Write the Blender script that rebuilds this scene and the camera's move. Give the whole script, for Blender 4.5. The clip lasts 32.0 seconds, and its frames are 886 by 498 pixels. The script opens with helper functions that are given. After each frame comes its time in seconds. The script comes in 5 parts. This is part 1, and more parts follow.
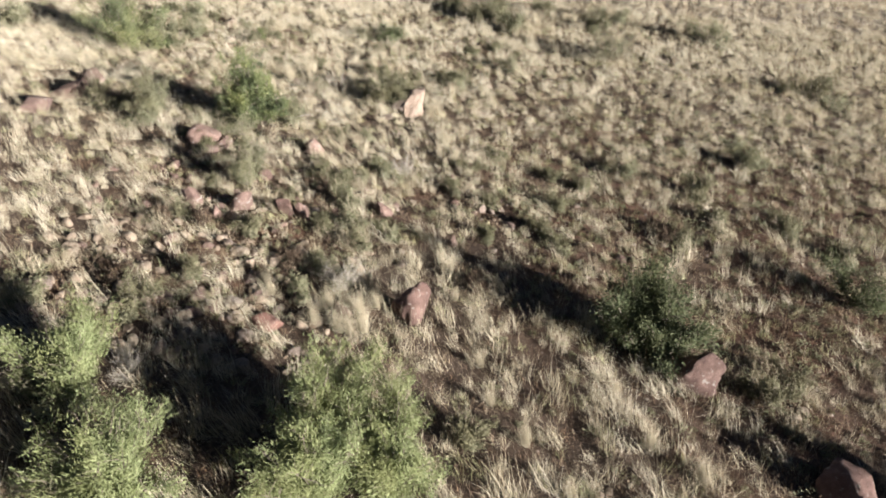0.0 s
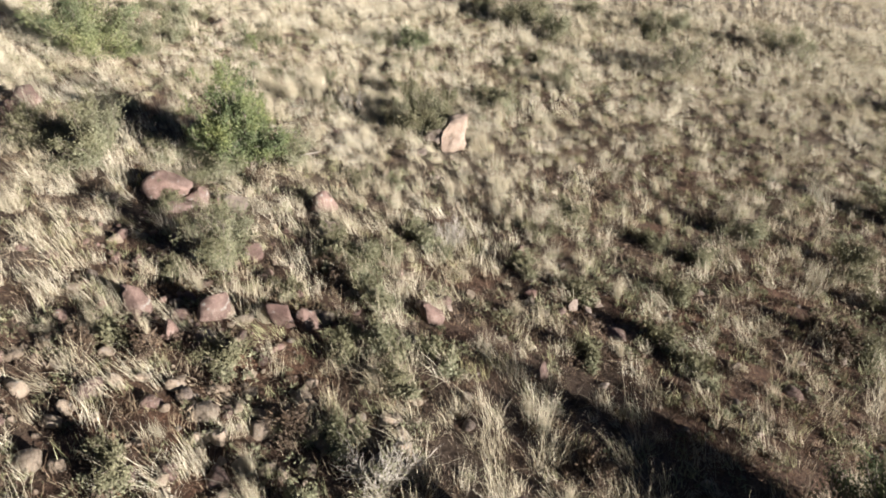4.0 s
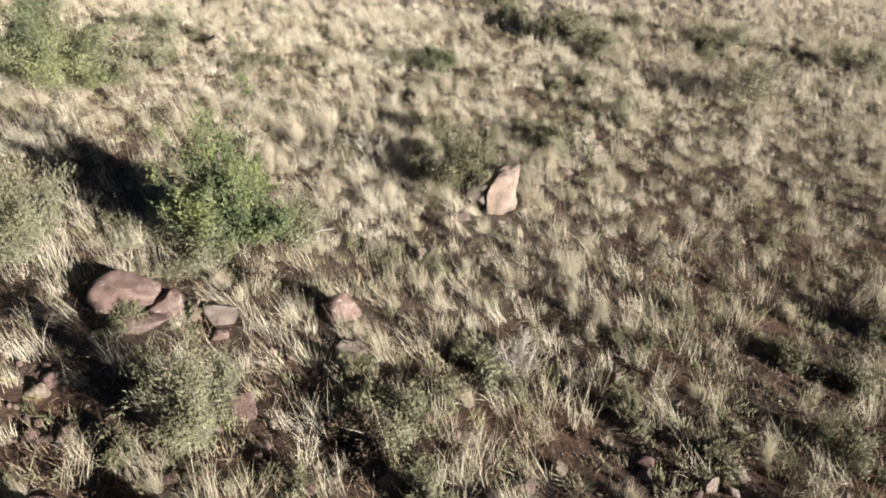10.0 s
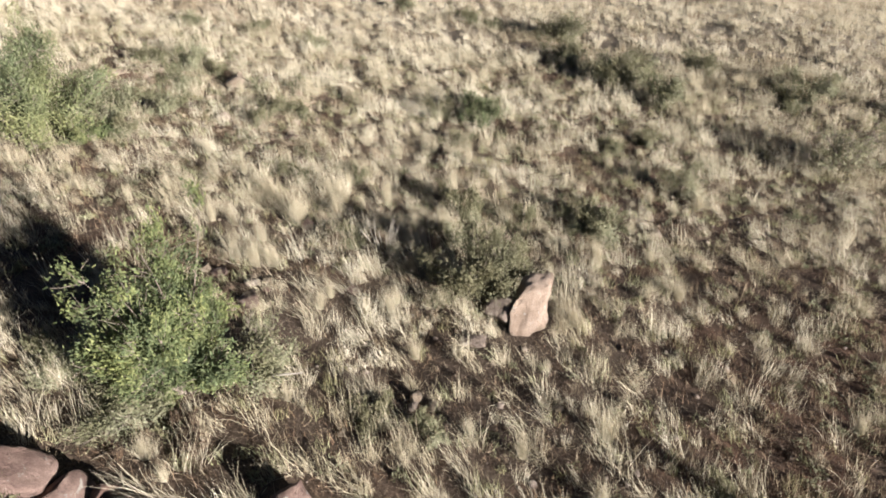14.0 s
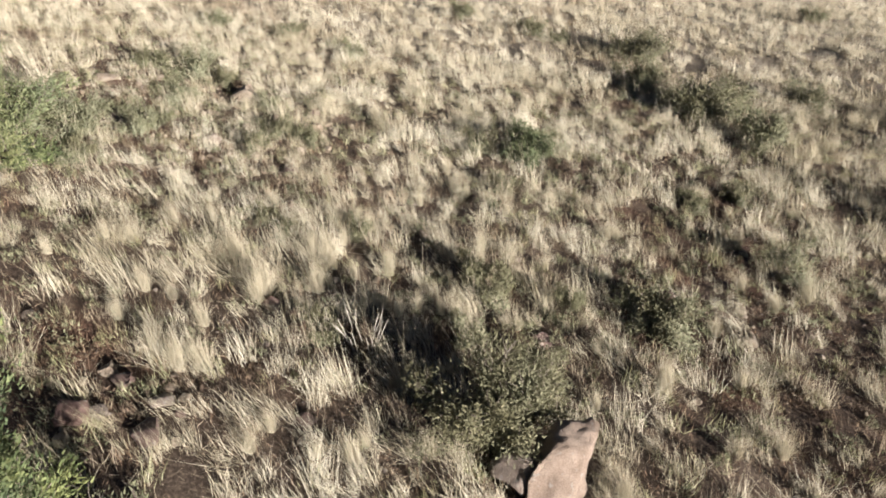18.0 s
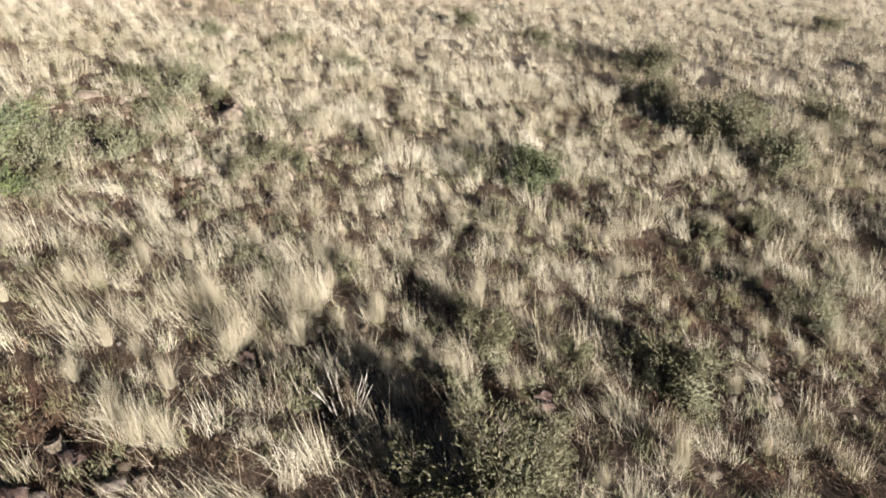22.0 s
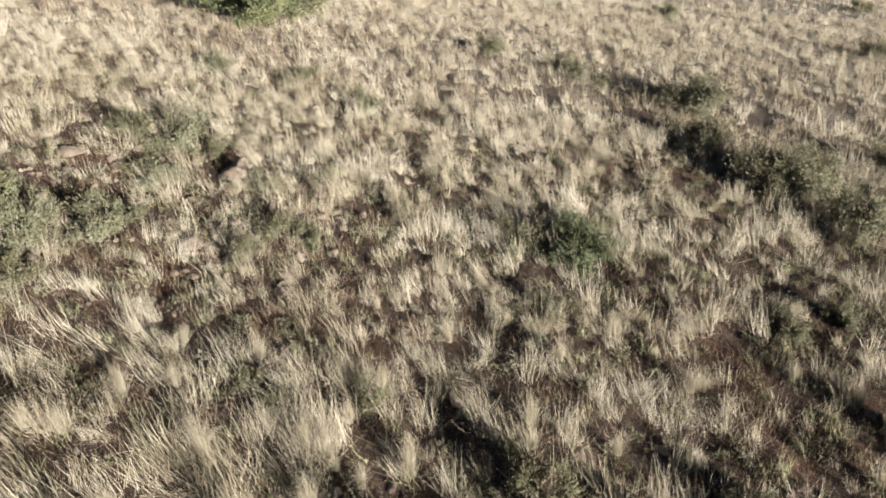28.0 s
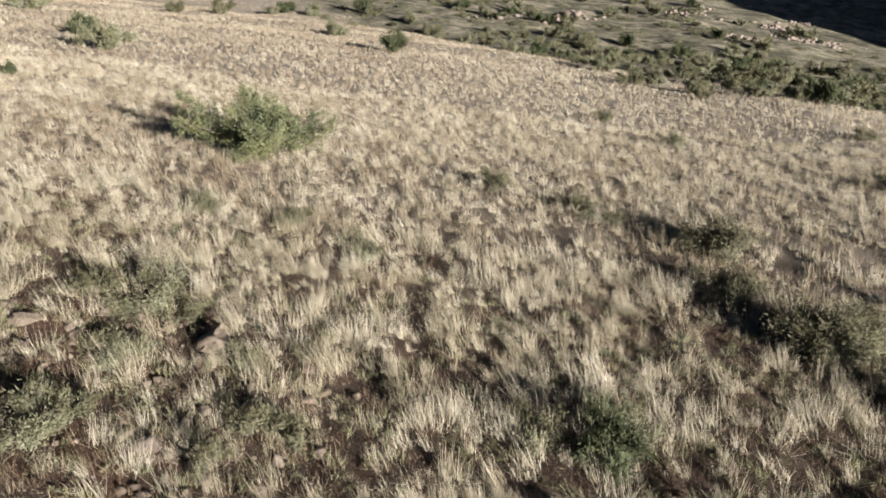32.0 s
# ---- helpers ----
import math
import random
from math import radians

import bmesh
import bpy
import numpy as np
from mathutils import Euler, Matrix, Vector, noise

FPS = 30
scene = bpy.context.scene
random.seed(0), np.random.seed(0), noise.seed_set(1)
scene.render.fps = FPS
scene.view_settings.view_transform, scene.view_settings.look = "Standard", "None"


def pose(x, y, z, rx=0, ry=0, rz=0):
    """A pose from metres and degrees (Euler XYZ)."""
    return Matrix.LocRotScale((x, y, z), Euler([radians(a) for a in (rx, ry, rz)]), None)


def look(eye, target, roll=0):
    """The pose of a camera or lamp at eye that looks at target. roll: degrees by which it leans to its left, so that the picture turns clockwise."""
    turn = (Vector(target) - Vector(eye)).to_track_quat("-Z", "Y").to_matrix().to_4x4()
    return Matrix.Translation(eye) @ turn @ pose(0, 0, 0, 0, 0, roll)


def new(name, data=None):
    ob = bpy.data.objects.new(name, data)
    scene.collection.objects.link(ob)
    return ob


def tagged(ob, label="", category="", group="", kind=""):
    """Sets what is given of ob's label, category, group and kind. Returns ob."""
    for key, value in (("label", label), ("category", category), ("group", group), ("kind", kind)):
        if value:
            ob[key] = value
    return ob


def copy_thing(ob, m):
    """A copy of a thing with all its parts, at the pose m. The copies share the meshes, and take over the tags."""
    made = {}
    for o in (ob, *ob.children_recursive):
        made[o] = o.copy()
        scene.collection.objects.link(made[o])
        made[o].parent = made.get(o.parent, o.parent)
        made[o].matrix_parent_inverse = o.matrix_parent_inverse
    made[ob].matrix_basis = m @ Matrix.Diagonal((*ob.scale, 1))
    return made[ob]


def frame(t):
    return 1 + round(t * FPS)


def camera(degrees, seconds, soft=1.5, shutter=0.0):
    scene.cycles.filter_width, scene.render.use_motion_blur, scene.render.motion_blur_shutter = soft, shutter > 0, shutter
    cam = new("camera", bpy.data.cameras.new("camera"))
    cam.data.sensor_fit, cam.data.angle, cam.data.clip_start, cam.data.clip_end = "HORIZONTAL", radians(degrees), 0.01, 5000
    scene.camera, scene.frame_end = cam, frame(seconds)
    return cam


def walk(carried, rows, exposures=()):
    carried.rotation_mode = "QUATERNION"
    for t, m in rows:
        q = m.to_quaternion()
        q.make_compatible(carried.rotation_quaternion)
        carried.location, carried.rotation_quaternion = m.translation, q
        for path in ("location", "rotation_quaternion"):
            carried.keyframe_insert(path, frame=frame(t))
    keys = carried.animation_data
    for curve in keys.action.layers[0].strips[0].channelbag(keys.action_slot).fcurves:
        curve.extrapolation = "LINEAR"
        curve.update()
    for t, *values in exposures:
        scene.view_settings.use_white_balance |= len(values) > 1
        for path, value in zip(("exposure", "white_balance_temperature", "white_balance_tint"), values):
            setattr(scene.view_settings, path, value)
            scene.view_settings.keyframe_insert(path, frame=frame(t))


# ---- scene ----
cam = camera(63.41, 32.0, soft=1.75)

# seconds, x, y, z, pitch, yaw, roll
PATH = [
    (0.0, 0.266, -1.020, 13.047, -37.318, 0.721, -0.251),
    (0.5, 0.183, -0.676, 13.097, -37.419, 0.740, -0.187),
    (1.0, 0.067, -0.036, 13.066, -37.394, 0.788, -0.185),
    (1.5, -0.105, 0.823, 12.847, -37.351, 0.783, -0.131),
    (2.0, -0.288, 1.868, 12.267, -37.266, 0.853, -0.105),
    (2.5, -0.600, 3.085, 11.815, -37.251, 0.883, -0.026),
    (3.0, -0.898, 4.354, 11.350, -37.202, 0.873, 0.080),
    (3.5, -1.183, 5.535, 10.933, -37.218, 0.825, 0.189),
    (5.5, -2.098, 9.860, 9.038, -36.779, 0.708, 0.307),
    (6.0, -2.247, 10.748, 9.077, -36.679, 0.805, 0.196),
    (6.5, -2.365, 11.093, 9.062, -36.707, 0.812, 0.195),
    (7.0, -2.462, 11.198, 9.091, -36.813, 0.863, 0.193),
    (7.5, -2.552, 11.260, 9.060, -36.858, 0.908, 0.169),
    (8.0, -2.545, 11.290, 9.057, -36.895, 1.011, 0.098),
    (8.5, -2.556, 11.438, 9.080, -36.980, 1.043, 0.106),
    (9.0, -2.595, 11.669, 9.120, -36.999, 1.093, 0.049),
    (9.5, -2.660, 11.887, 9.110, -37.062, 1.140, 0.078),
    (10.0, -2.680, 12.184, 9.111, -37.098, 1.095, 0.040),
    (10.5, -2.657, 12.565, 9.131, -37.172, -0.196, 0.032),
    (11.0, -2.598, 13.016, 9.136, -37.168, -1.198, 0.005),
    (11.5, -2.543, 13.504, 9.109, -37.141, -1.537, -0.006),
    (12.0, -2.451, 14.013, 9.135, -37.071, -1.453, -0.031),
    (12.5, -2.386, 14.501, 9.135, -37.031, -1.445, -0.033),
    (13.0, -2.319, 15.022, 9.078, -36.919, -1.326, -0.003),
    (13.5, -2.131, 15.766, 9.098, -36.666, 4.989, -0.270),
    (14.0, -1.864, 16.554, 9.106, -36.584, 6.856, -0.296),
    (14.5, -1.705, 17.229, 9.102, -36.526, 7.003, -0.421),
    (15.0, -1.673, 17.841, 9.073, -36.444, 7.872, -0.360),
    (15.5, -1.626, 18.505, 9.027, -36.262, 11.413, -0.379),
    (17.5, -1.505, 21.263, 7.917, -36.167, 12.942, -0.051),
    (18.0, -1.589, 21.839, 7.534, -36.147, 12.964, 0.016),
    (18.5, -1.749, 22.475, 7.403, -36.242, 12.984, 0.093),
    (19.0, -1.872, 23.103, 7.393, -36.232, 13.091, 0.092),
    (19.5, -1.997, 23.592, 7.392, -36.149, 13.085, 0.140),
    (20.0, -2.012, 23.657, 7.396, -36.188, 13.160, 0.177),
    (20.5, -1.955, 23.603, 7.423, -36.198, 13.256, 0.132),
    (21.0, -1.871, 23.525, 7.439, -36.169, 13.368, 0.082),
    (21.5, -1.814, 23.494, 7.464, -36.161, 13.429, 0.061),
    (22.0, -1.722, 23.450, 7.486, -36.150, 13.575, -0.009),
    (22.5, -1.621, 23.409, 7.509, -36.141, 13.638, -0.015),
    (23.0, -1.612, 23.416, 7.556, -36.214, 13.672, 0.069),
    (23.5, -1.664, 23.517, 7.590, -36.297, 13.768, 0.067),
    (24.0, -1.708, 23.560, 7.606, -36.209, 13.757, 0.088),
    (24.5, -1.834, 23.679, 7.531, -36.271, 13.837, 0.091),
    (25.0, -2.050, 23.955, 7.525, -36.309, 13.922, 0.122),
    (25.5, -2.260, 24.337, 7.559, -36.363, 14.047, 0.006),
    (27.5, -3.007, 26.321, 7.530, -36.097, 14.419, -0.168),
    (28.0, -3.179, 26.786, 7.535, -35.917, 14.485, -0.135),
    (28.5, -3.371, 27.203, 7.568, -35.483, 14.463, -0.043),
    (29.0, -3.559, 27.612, 7.577, -34.435, 14.474, -0.112),
    (29.5, -3.688, 27.983, 7.544, -32.920, 14.480, -0.100),
    (30.0, -3.802, 28.333, 7.562, -31.535, 14.414, 0.010),
    (30.5, -3.901, 28.673, 7.547, -30.088, 14.405, 0.061),
    (31.0, -4.016, 29.019, 7.539, -28.651, 14.396, 0.061),
    (31.5, -4.085, 29.375, 7.537, -27.283, 14.388, 0.103),
    (32.0, -4.103, 29.681, 7.586, -27.292, 14.444, 0.151),
]
walk(cam, [(t, pose(x, y, z, 90 + pitch, 0, yaw) @ pose(0, 0, 0, 0, 0, roll)) for t, x, y, z, pitch, yaw, roll in PATH],
     exposures=((0.0, 1.96), (12.0, 1.94), (18.0, 1.86), (25.0, 1.83), (28.0, 1.75), (32.0, 1.55)))

# ---- daylight: a low afternoon sun from behind and to the east of the slope ----
SUN_EL, SUN_AZ = radians(15.2), math.atan2(0.83, -0.56)
world = bpy.data.worlds.new("sky")
scene.world = world
world.use_nodes = True
wn = world.node_tree.nodes
sky = wn.new("ShaderNodeTexSky")
sky.sky_type, sky.sun_disc, sky.sun_elevation, sky.sun_rotation = "NISHITA", False, SUN_EL, SUN_AZ
sky.altitude, sky.air_density, sky.dust_density = 1600, 0.17, 0.08
wn["Background"].inputs["Strength"].default_value = 0.05
world.node_tree.links.new(sky.outputs["Color"], wn["Background"].inputs["Color"])
lamp = bpy.data.lights.new("sun", "SUN")
lamp.energy, lamp.angle, lamp.color = 5.0, radians(0.6), (1.0, 0.955, 0.97)
sun = new("sun", lamp)
sun_way = Vector((math.sin(SUN_AZ) * math.cos(SUN_EL), math.cos(SUN_AZ) * math.cos(SUN_EL), math.sin(SUN_EL)))
sun.matrix_world = look(sun_way * 60, (0, 0, 0))


# ---- materials ----
def nodes_of(name, rough=0.9):
    m = bpy.data.materials.new(name)
    m.use_nodes = True
    nt = m.node_tree
    b = nt.nodes["Principled BSDF"]
    b.inputs["Roughness"].default_value = rough
    b.inputs["Specular IOR Level"].default_value = 0.25
    return m, nt, b


def ramp(nt, source, stops):
    r = nt.nodes.new("ShaderNodeValToRGB")
    e = r.color_ramp.elements
    while len(e) < len(stops):
        e.new(0.5)
    for el, (p, c) in zip(e, stops):
        el.position, el.color = p, (*c, 1)
    nt.links.new(source, r.inputs["Fac"])
    return r.outputs["Color"]


def noise_of(nt, scale, detail=5, rough=0.6, coords="Object"):
    tc = nt.nodes.new("ShaderNodeTexCoord")
    n = nt.nodes.new("ShaderNodeTexNoise")
    n.inputs["Scale"].default_value, n.inputs["Detail"].default_value, n.inputs["Roughness"].default_value = scale, detail, rough
    nt.links.new(tc.outputs[coords], n.inputs["Vector"])
    return n.outputs["Fac"]


def mix(nt, fac, a, b, mode="MIX"):
    m = nt.nodes.new("ShaderNodeMix")
    m.data_type, m.blend_type = "RGBA", mode
    for slot, v in ((0, fac), (6, a), (7, b)):
        if isinstance(v, (int, float)):
            m.inputs[slot].default_value = v
        elif isinstance(v, tuple):
            m.inputs[slot].default_value = (*v, 1)
        else:
            nt.links.new(v, m.inputs[slot])
    return m.outputs[2]


def bump(nt, b, source, strength=0.5, distance=0.02):
    n = nt.nodes.new("ShaderNodeBump")
    n.inputs["Strength"].default_value, n.inputs["Distance"].default_value = strength, distance
    nt.links.new(source, n.inputs["Height"])
    nt.links.new(n.outputs["Normal"], b.inputs["Normal"])


def leaf_material(name, stops, patch_scale=0.35, patch=(0.75, 0.7, 0.6), translucent=0.16):
    """Blades and leaves: each one its own tint, with broad patches, and light coming through."""
    m, nt, b = nodes_of(name, 0.75)
    geo = nt.nodes.new("ShaderNodeNewGeometry")
    own = ramp(nt, geo.outputs["Random Per Island"], stops)
    broad = ramp(nt, noise_of(nt, patch_scale, 3), [(0.35, patch), (0.65, (1.0, 1.0, 1.0))])
    col = mix(nt, 1.0, own, broad, "MULTIPLY")
    tuft = ramp(nt, noise_of(nt, 2.1, 3), [(0.32, (0.66, 0.63, 0.58)), (0.66, (1.10, 1.08, 1.05))])
    col = mix(nt, 1.0, col, tuft, "MULTIPLY")
    nt.links.new(col, b.inputs["Base Color"])
    t = nt.nodes.new("ShaderNodeBsdfTranslucent")
    nt.links.new(col, t.inputs["Color"])
    ms = nt.nodes.new("ShaderNodeMixShader")
    ms.inputs[0].default_value = translucent
    nt.links.new(b.outputs[0], ms.inputs[1])
    nt.links.new(t.outputs[0], ms.inputs[2])
    nt.links.new(ms.outputs[0], nt.nodes["Material Output"].inputs["Surface"])
    return m


def soil_material():
    m, nt, b = nodes_of("veld_soil", 0.95)
    fine = ramp(nt, noise_of(nt, 9, 8, 0.7), [(0.3, (0.030, 0.020, 0.013)), (0.5, (0.086, 0.059, 0.040)), (0.74, (0.23, 0.167, 0.118))])
    litter = ramp(nt, noise_of(nt, 42, 4, 0.75), [(0.42, (0.5, 0.45, 0.42)), (0.62, (1.25, 1.2, 1.1))])
    near = mix(nt, 1.0, fine, litter, "MULTIPLY")
    red = ramp(nt, noise_of(nt, 0.5, 4), [(0.40, (1.18, 0.94, 0.84)), (0.65, (0.97, 1.0, 0.98))])
    near = mix(nt, 1.0, near, red, "MULTIPLY")
    cover = nt.nodes.new("ShaderNodeAttribute")
    cover.attribute_name = "litter"
    mat = ramp(nt, noise_of(nt, 17, 7, 0.8), [(0.36, (0.024, 0.016, 0.010)), (0.54, (0.080, 0.057, 0.038)), (0.72, (0.24, 0.183, 0.125))])
    near = mix(nt, cover.outputs["Fac"], near, mat)
    straw = ramp(nt, noise_of(nt, 0.9, 9, 0.75), [(0.33, (0.12, 0.096, 0.067)), (0.5, (0.26, 0.22, 0.16)), (0.68, (0.41, 0.362, 0.272))])
    tc = nt.nodes.new("ShaderNodeTexCoord")
    sep = nt.nodes.new("ShaderNodeSeparateXYZ")
    nt.links.new(tc.outputs["Object"], sep.inputs[0])
    far = nt.nodes.new("ShaderNodeMapRange")
    far.inputs["From Min"].default_value, far.inputs["From Max"].default_value = 50, 72
    nt.links.new(sep.outputs["Y"], far.inputs["Value"])
    green = ramp(nt, noise_of(nt, 0.11, 12, 0.82), [(0.38, (0.030, 0.030, 0.018)), (0.46, (0.085, 0.080, 0.048)), (0.53, (0.19, 0.168, 0.108)), (0.62, (0.34, 0.295, 0.20))])
    valley = nt.nodes.new("ShaderNodeMapRange")
    valley.inputs["From Min"].default_value, valley.inputs["From Max"].default_value = 150, 172
    across = nt.nodes.new("ShaderNodeVectorMath")
    across.operation = "DOT_PRODUCT"
    across.inputs[1].default_value = (0.9, 1.0, 0.0)
    nt.links.new(tc.outputs["Object"], across.inputs[0])
    nt.links.new(across.outputs["Value"], valley.inputs["Value"])
    col = mix(nt, far.outputs[0], near, straw)
    col = mix(nt, valley.outputs[0], col, green)
    nt.links.new(col, b.inputs["Base Color"])
    bump(nt, b, noise_of(nt, 14, 8, 0.7), 0.9, 0.06)
    return m


def rock_material(name, dark, mid, light, lichen=(0.29, 0.27, 0.23)):
    m, nt, b = nodes_of(name, 0.88)
    col = ramp(nt, noise_of(nt, 2.2, 8, 0.65), [(0.30, dark), (0.48, mid), (0.70, light)])
    grain = ramp(nt, noise_of(nt, 38, 6, 0.7), [(0.3, (0.70, 0.68, 0.66)), (0.65, (1.1, 1.08, 1.05))])
    col = mix(nt, 1.0, col, grain, "MULTIPLY")
    spots = ramp(nt, noise_of(nt, 6.5, 5, 0.6), [(0.60, (0, 0, 0)), (0.68, (1, 1, 1))])
    col = mix(nt, spots, col, lichen)
    own = nt.nodes.new("ShaderNodeObjectInfo")
    tint = ramp(nt, own.outputs["Random"], [(0.0, (0.86, 0.84, 0.82)), (1.0, (1.08, 1.02, 0.98))])
    col = mix(nt, 1.0, col, tint, "MULTIPLY")
    nt.links.new(col, b.inputs["Base Color"])
    faces = mix(nt, 0.55, noise_of(nt, 3.5, 4, 0.6), noise_of(nt, 10, 11, 0.8))
    bump(nt, b, faces, 1.0, 0.17)
    return m


def bark_material(name, dark, light):
    m, nt, b = nodes_of(name, 0.9)
    col = ramp(nt, noise_of(nt, 25, 6, 0.7), [(0.3, dark), (0.7, light)])
    nt.links.new(col, b.inputs["Base Color"])
    bump(nt, b, noise_of(nt, 40, 5), 0.6, 0.01)
    return m


SOIL = soil_material()
STRAW = leaf_material("dry_straw", [(0.0, (0.37, 0.33, 0.233)), (0.5, (0.55, 0.503, 0.378)), (1.0, (0.68, 0.634, 0.498))], 0.30, (0.74, 0.71, 0.64), translucent=0.10)
DULL = leaf_material("weathered_grass", [(0.0, (0.15, 0.118, 0.08)), (0.5, (0.29, 0.24, 0.17)), (1.0, (0.48, 0.412, 0.305))], 0.5, translucent=0.08)
UNDER = leaf_material("brown_undergrowth", [(0.0, (0.105, 0.070, 0.044)), (0.5, (0.185, 0.130, 0.084)), (1.0, (0.34, 0.258, 0.173))], 0.6, (0.80, 0.70, 0.62), translucent=0.10)
GREENISH = leaf_material("greenish_grass", [(0.0, (0.25, 0.26, 0.14)), (0.5, (0.38, 0.385, 0.225)), (1.0, (0.52, 0.51, 0.33))], 0.5)
SCRUB = leaf_material("grey_scrub_leaf", [(0.0, (0.11, 0.115, 0.066)), (0.5, (0.165, 0.168, 0.098)), (1.0, (0.24, 0.235, 0.15))], 0.5, translucent=0.22)
SCRUB_BROWN = leaf_material("brown_scrub_twig", [(0.0, (0.052, 0.037, 0.026)), (0.5, (0.095, 0.069, 0.048)), (1.0, (0.18, 0.135, 0.094))], 0.5)
LEAF_GREEN = leaf_material("fresh_shrub_leaf", [(0.0, (0.11, 0.137, 0.052)), (0.5, (0.180, 0.207, 0.078)), (1.0, (0.285, 0.30, 0.115))], 1.1, (0.55, 0.64, 0.88), translucent=0.34)
LEAF_OLIVE = leaf_material("olive_scrub_leaf", [(0.0, (0.125, 0.127, 0.075)), (0.5, (0.185, 0.185, 0.112)), (1.0, (0.26, 0.255, 0.165))], 0.8, translucent=0.25)
LEAF_SAGE = leaf_material("sage_shrub_leaf", [(0.0, (0.205, 0.255, 0.115)), (0.5, (0.285, 0.34, 0.165)), (1.0, (0.38, 0.43, 0.235))], 0.8, translucent=0.36)
LEAF_MID = leaf_material("olive_green_shrub_leaf", [(0.0, (0.14, 0.155, 0.068)), (0.5, (0.215, 0.23, 0.10)), (1.0, (0.31, 0.318, 0.145))], 0.6, (0.62, 0.70, 0.85), translucent=0.32)
LEAF_DARK = leaf_material("dark_shrub_leaf", [(0.0, (0.062, 0.08, 0.038)), (0.5, (0.098, 0.122, 0.06)), (1.0, (0.155, 0.18, 0.095))], 0.8, translucent=0.30)
LEAF_GREY = leaf_material("grey_shrub_leaf", [(0.0, (0.17, 0.182, 0.11)), (0.5, (0.24, 0.25, 0.158)), (1.0, (0.33, 0.335, 0.225))], 0.8, translucent=0.30)
BARK = bark_material("shrub_bark", (0.09, 0.07, 0.05), (0.24, 0.20, 0.155))
BARK_PALE = bark_material("pale_dry_wood", (0.22, 0.19, 0.15), (0.42, 0.38, 0.31))
ROCK_RED = rock_material("red_dolerite", (0.075, 0.048, 0.04), (0.15, 0.098, 0.08), (0.24, 0.168, 0.138))
ROCK_PINK = rock_material("pink_sandstone", (0.105, 0.073, 0.06), (0.185, 0.13, 0.107), (0.28, 0.21, 0.175))
ROCK_PALE = rock_material("pale_sandstone", (0.17, 0.136, 0.098), (0.30, 0.25, 0.185), (0.41, 0.355, 0.275))
ROCK_RUST = rock_material("rust_red_stone", (0.13, 0.073, 0.056), (0.215, 0.122, 0.096), (0.295, 0.18, 0.145), lichen=(0.26, 0.18, 0.145))
ROCK_SLAB = rock_material("pale_pink_sandstone", (0.17, 0.13, 0.097), (0.275, 0.22, 0.17), (0.36, 0.30, 0.24))
ROCK_GREY = rock_material("weathered_stone", (0.13, 0.108, 0.088), (0.235, 0.195, 0.16), (0.35, 0.30, 0.25))

# ---- the slope ----
def smooth(a, b, v):
    t = np.clip((np.asarray(v, float) - a) / (b - a), 0, 1)
    return t * t * (3 - 2 * t)


def broad(x, y):
    """The hillside's height without its small humps: it falls to the north into a valley, with a hill behind."""
    x, y = np.asarray(x, float), np.asarray(y, float)
    u, v = np.clip(x, -24, 16), np.clip(y, 4, 62)
    z = 3.075 - 0.2027 * u - 0.1988 * v + 0.00114 * u * u + 0.00288 * u * v + 0.00072 * v * v
    z = z - 0.06 * np.minimum(x + 24, 0) - 0.10 * np.maximum(x - 16, 0) * (1 - smooth(60, 200, x)) - 0.16 * np.minimum(y - 4, 0) * (1 - smooth(0, 200, -y))
    z = z - 0.17 * (np.clip(y, 62, 240) - 62)
    z = z + 150 * smooth(360, 900, y + 0.3 * x)
    # last term: unseen eastern ridge, added to throw shade over the far right valley
    return z + 102 * np.exp(-(((x - 272) / 60) ** 2 + ((y - 250) / 58) ** 2))


def waves(x, y, scale, seed):
    """Cheap rolling noise: a few crossed sines."""
    r = np.random.RandomState(seed)
    z = 0
    for k in range(7):
        a, p, f = r.uniform(0, 6.283), r.uniform(0, 6.283), r.uniform(0.6, 1.9) / scale
        z = z + np.sin((x * math.cos(a) + y * math.sin(a)) * f * 6.283 + p + 0.8 * np.sin((y * math.cos(a) - x * math.sin(a)) * f * 3.1 + 2 * p))
    return z / 7


def height(x, y):
    near = 1 - smooth(60, 220, np.abs(np.asarray(y, float) - 30))
    return broad(x, y) + near * (0.16 * waves(x, y, 6.0, 3) + 0.07 * waves(x, y, 1.7, 4)) + (1 - near) * 1.5 * waves(x, y, 45.0, 5)


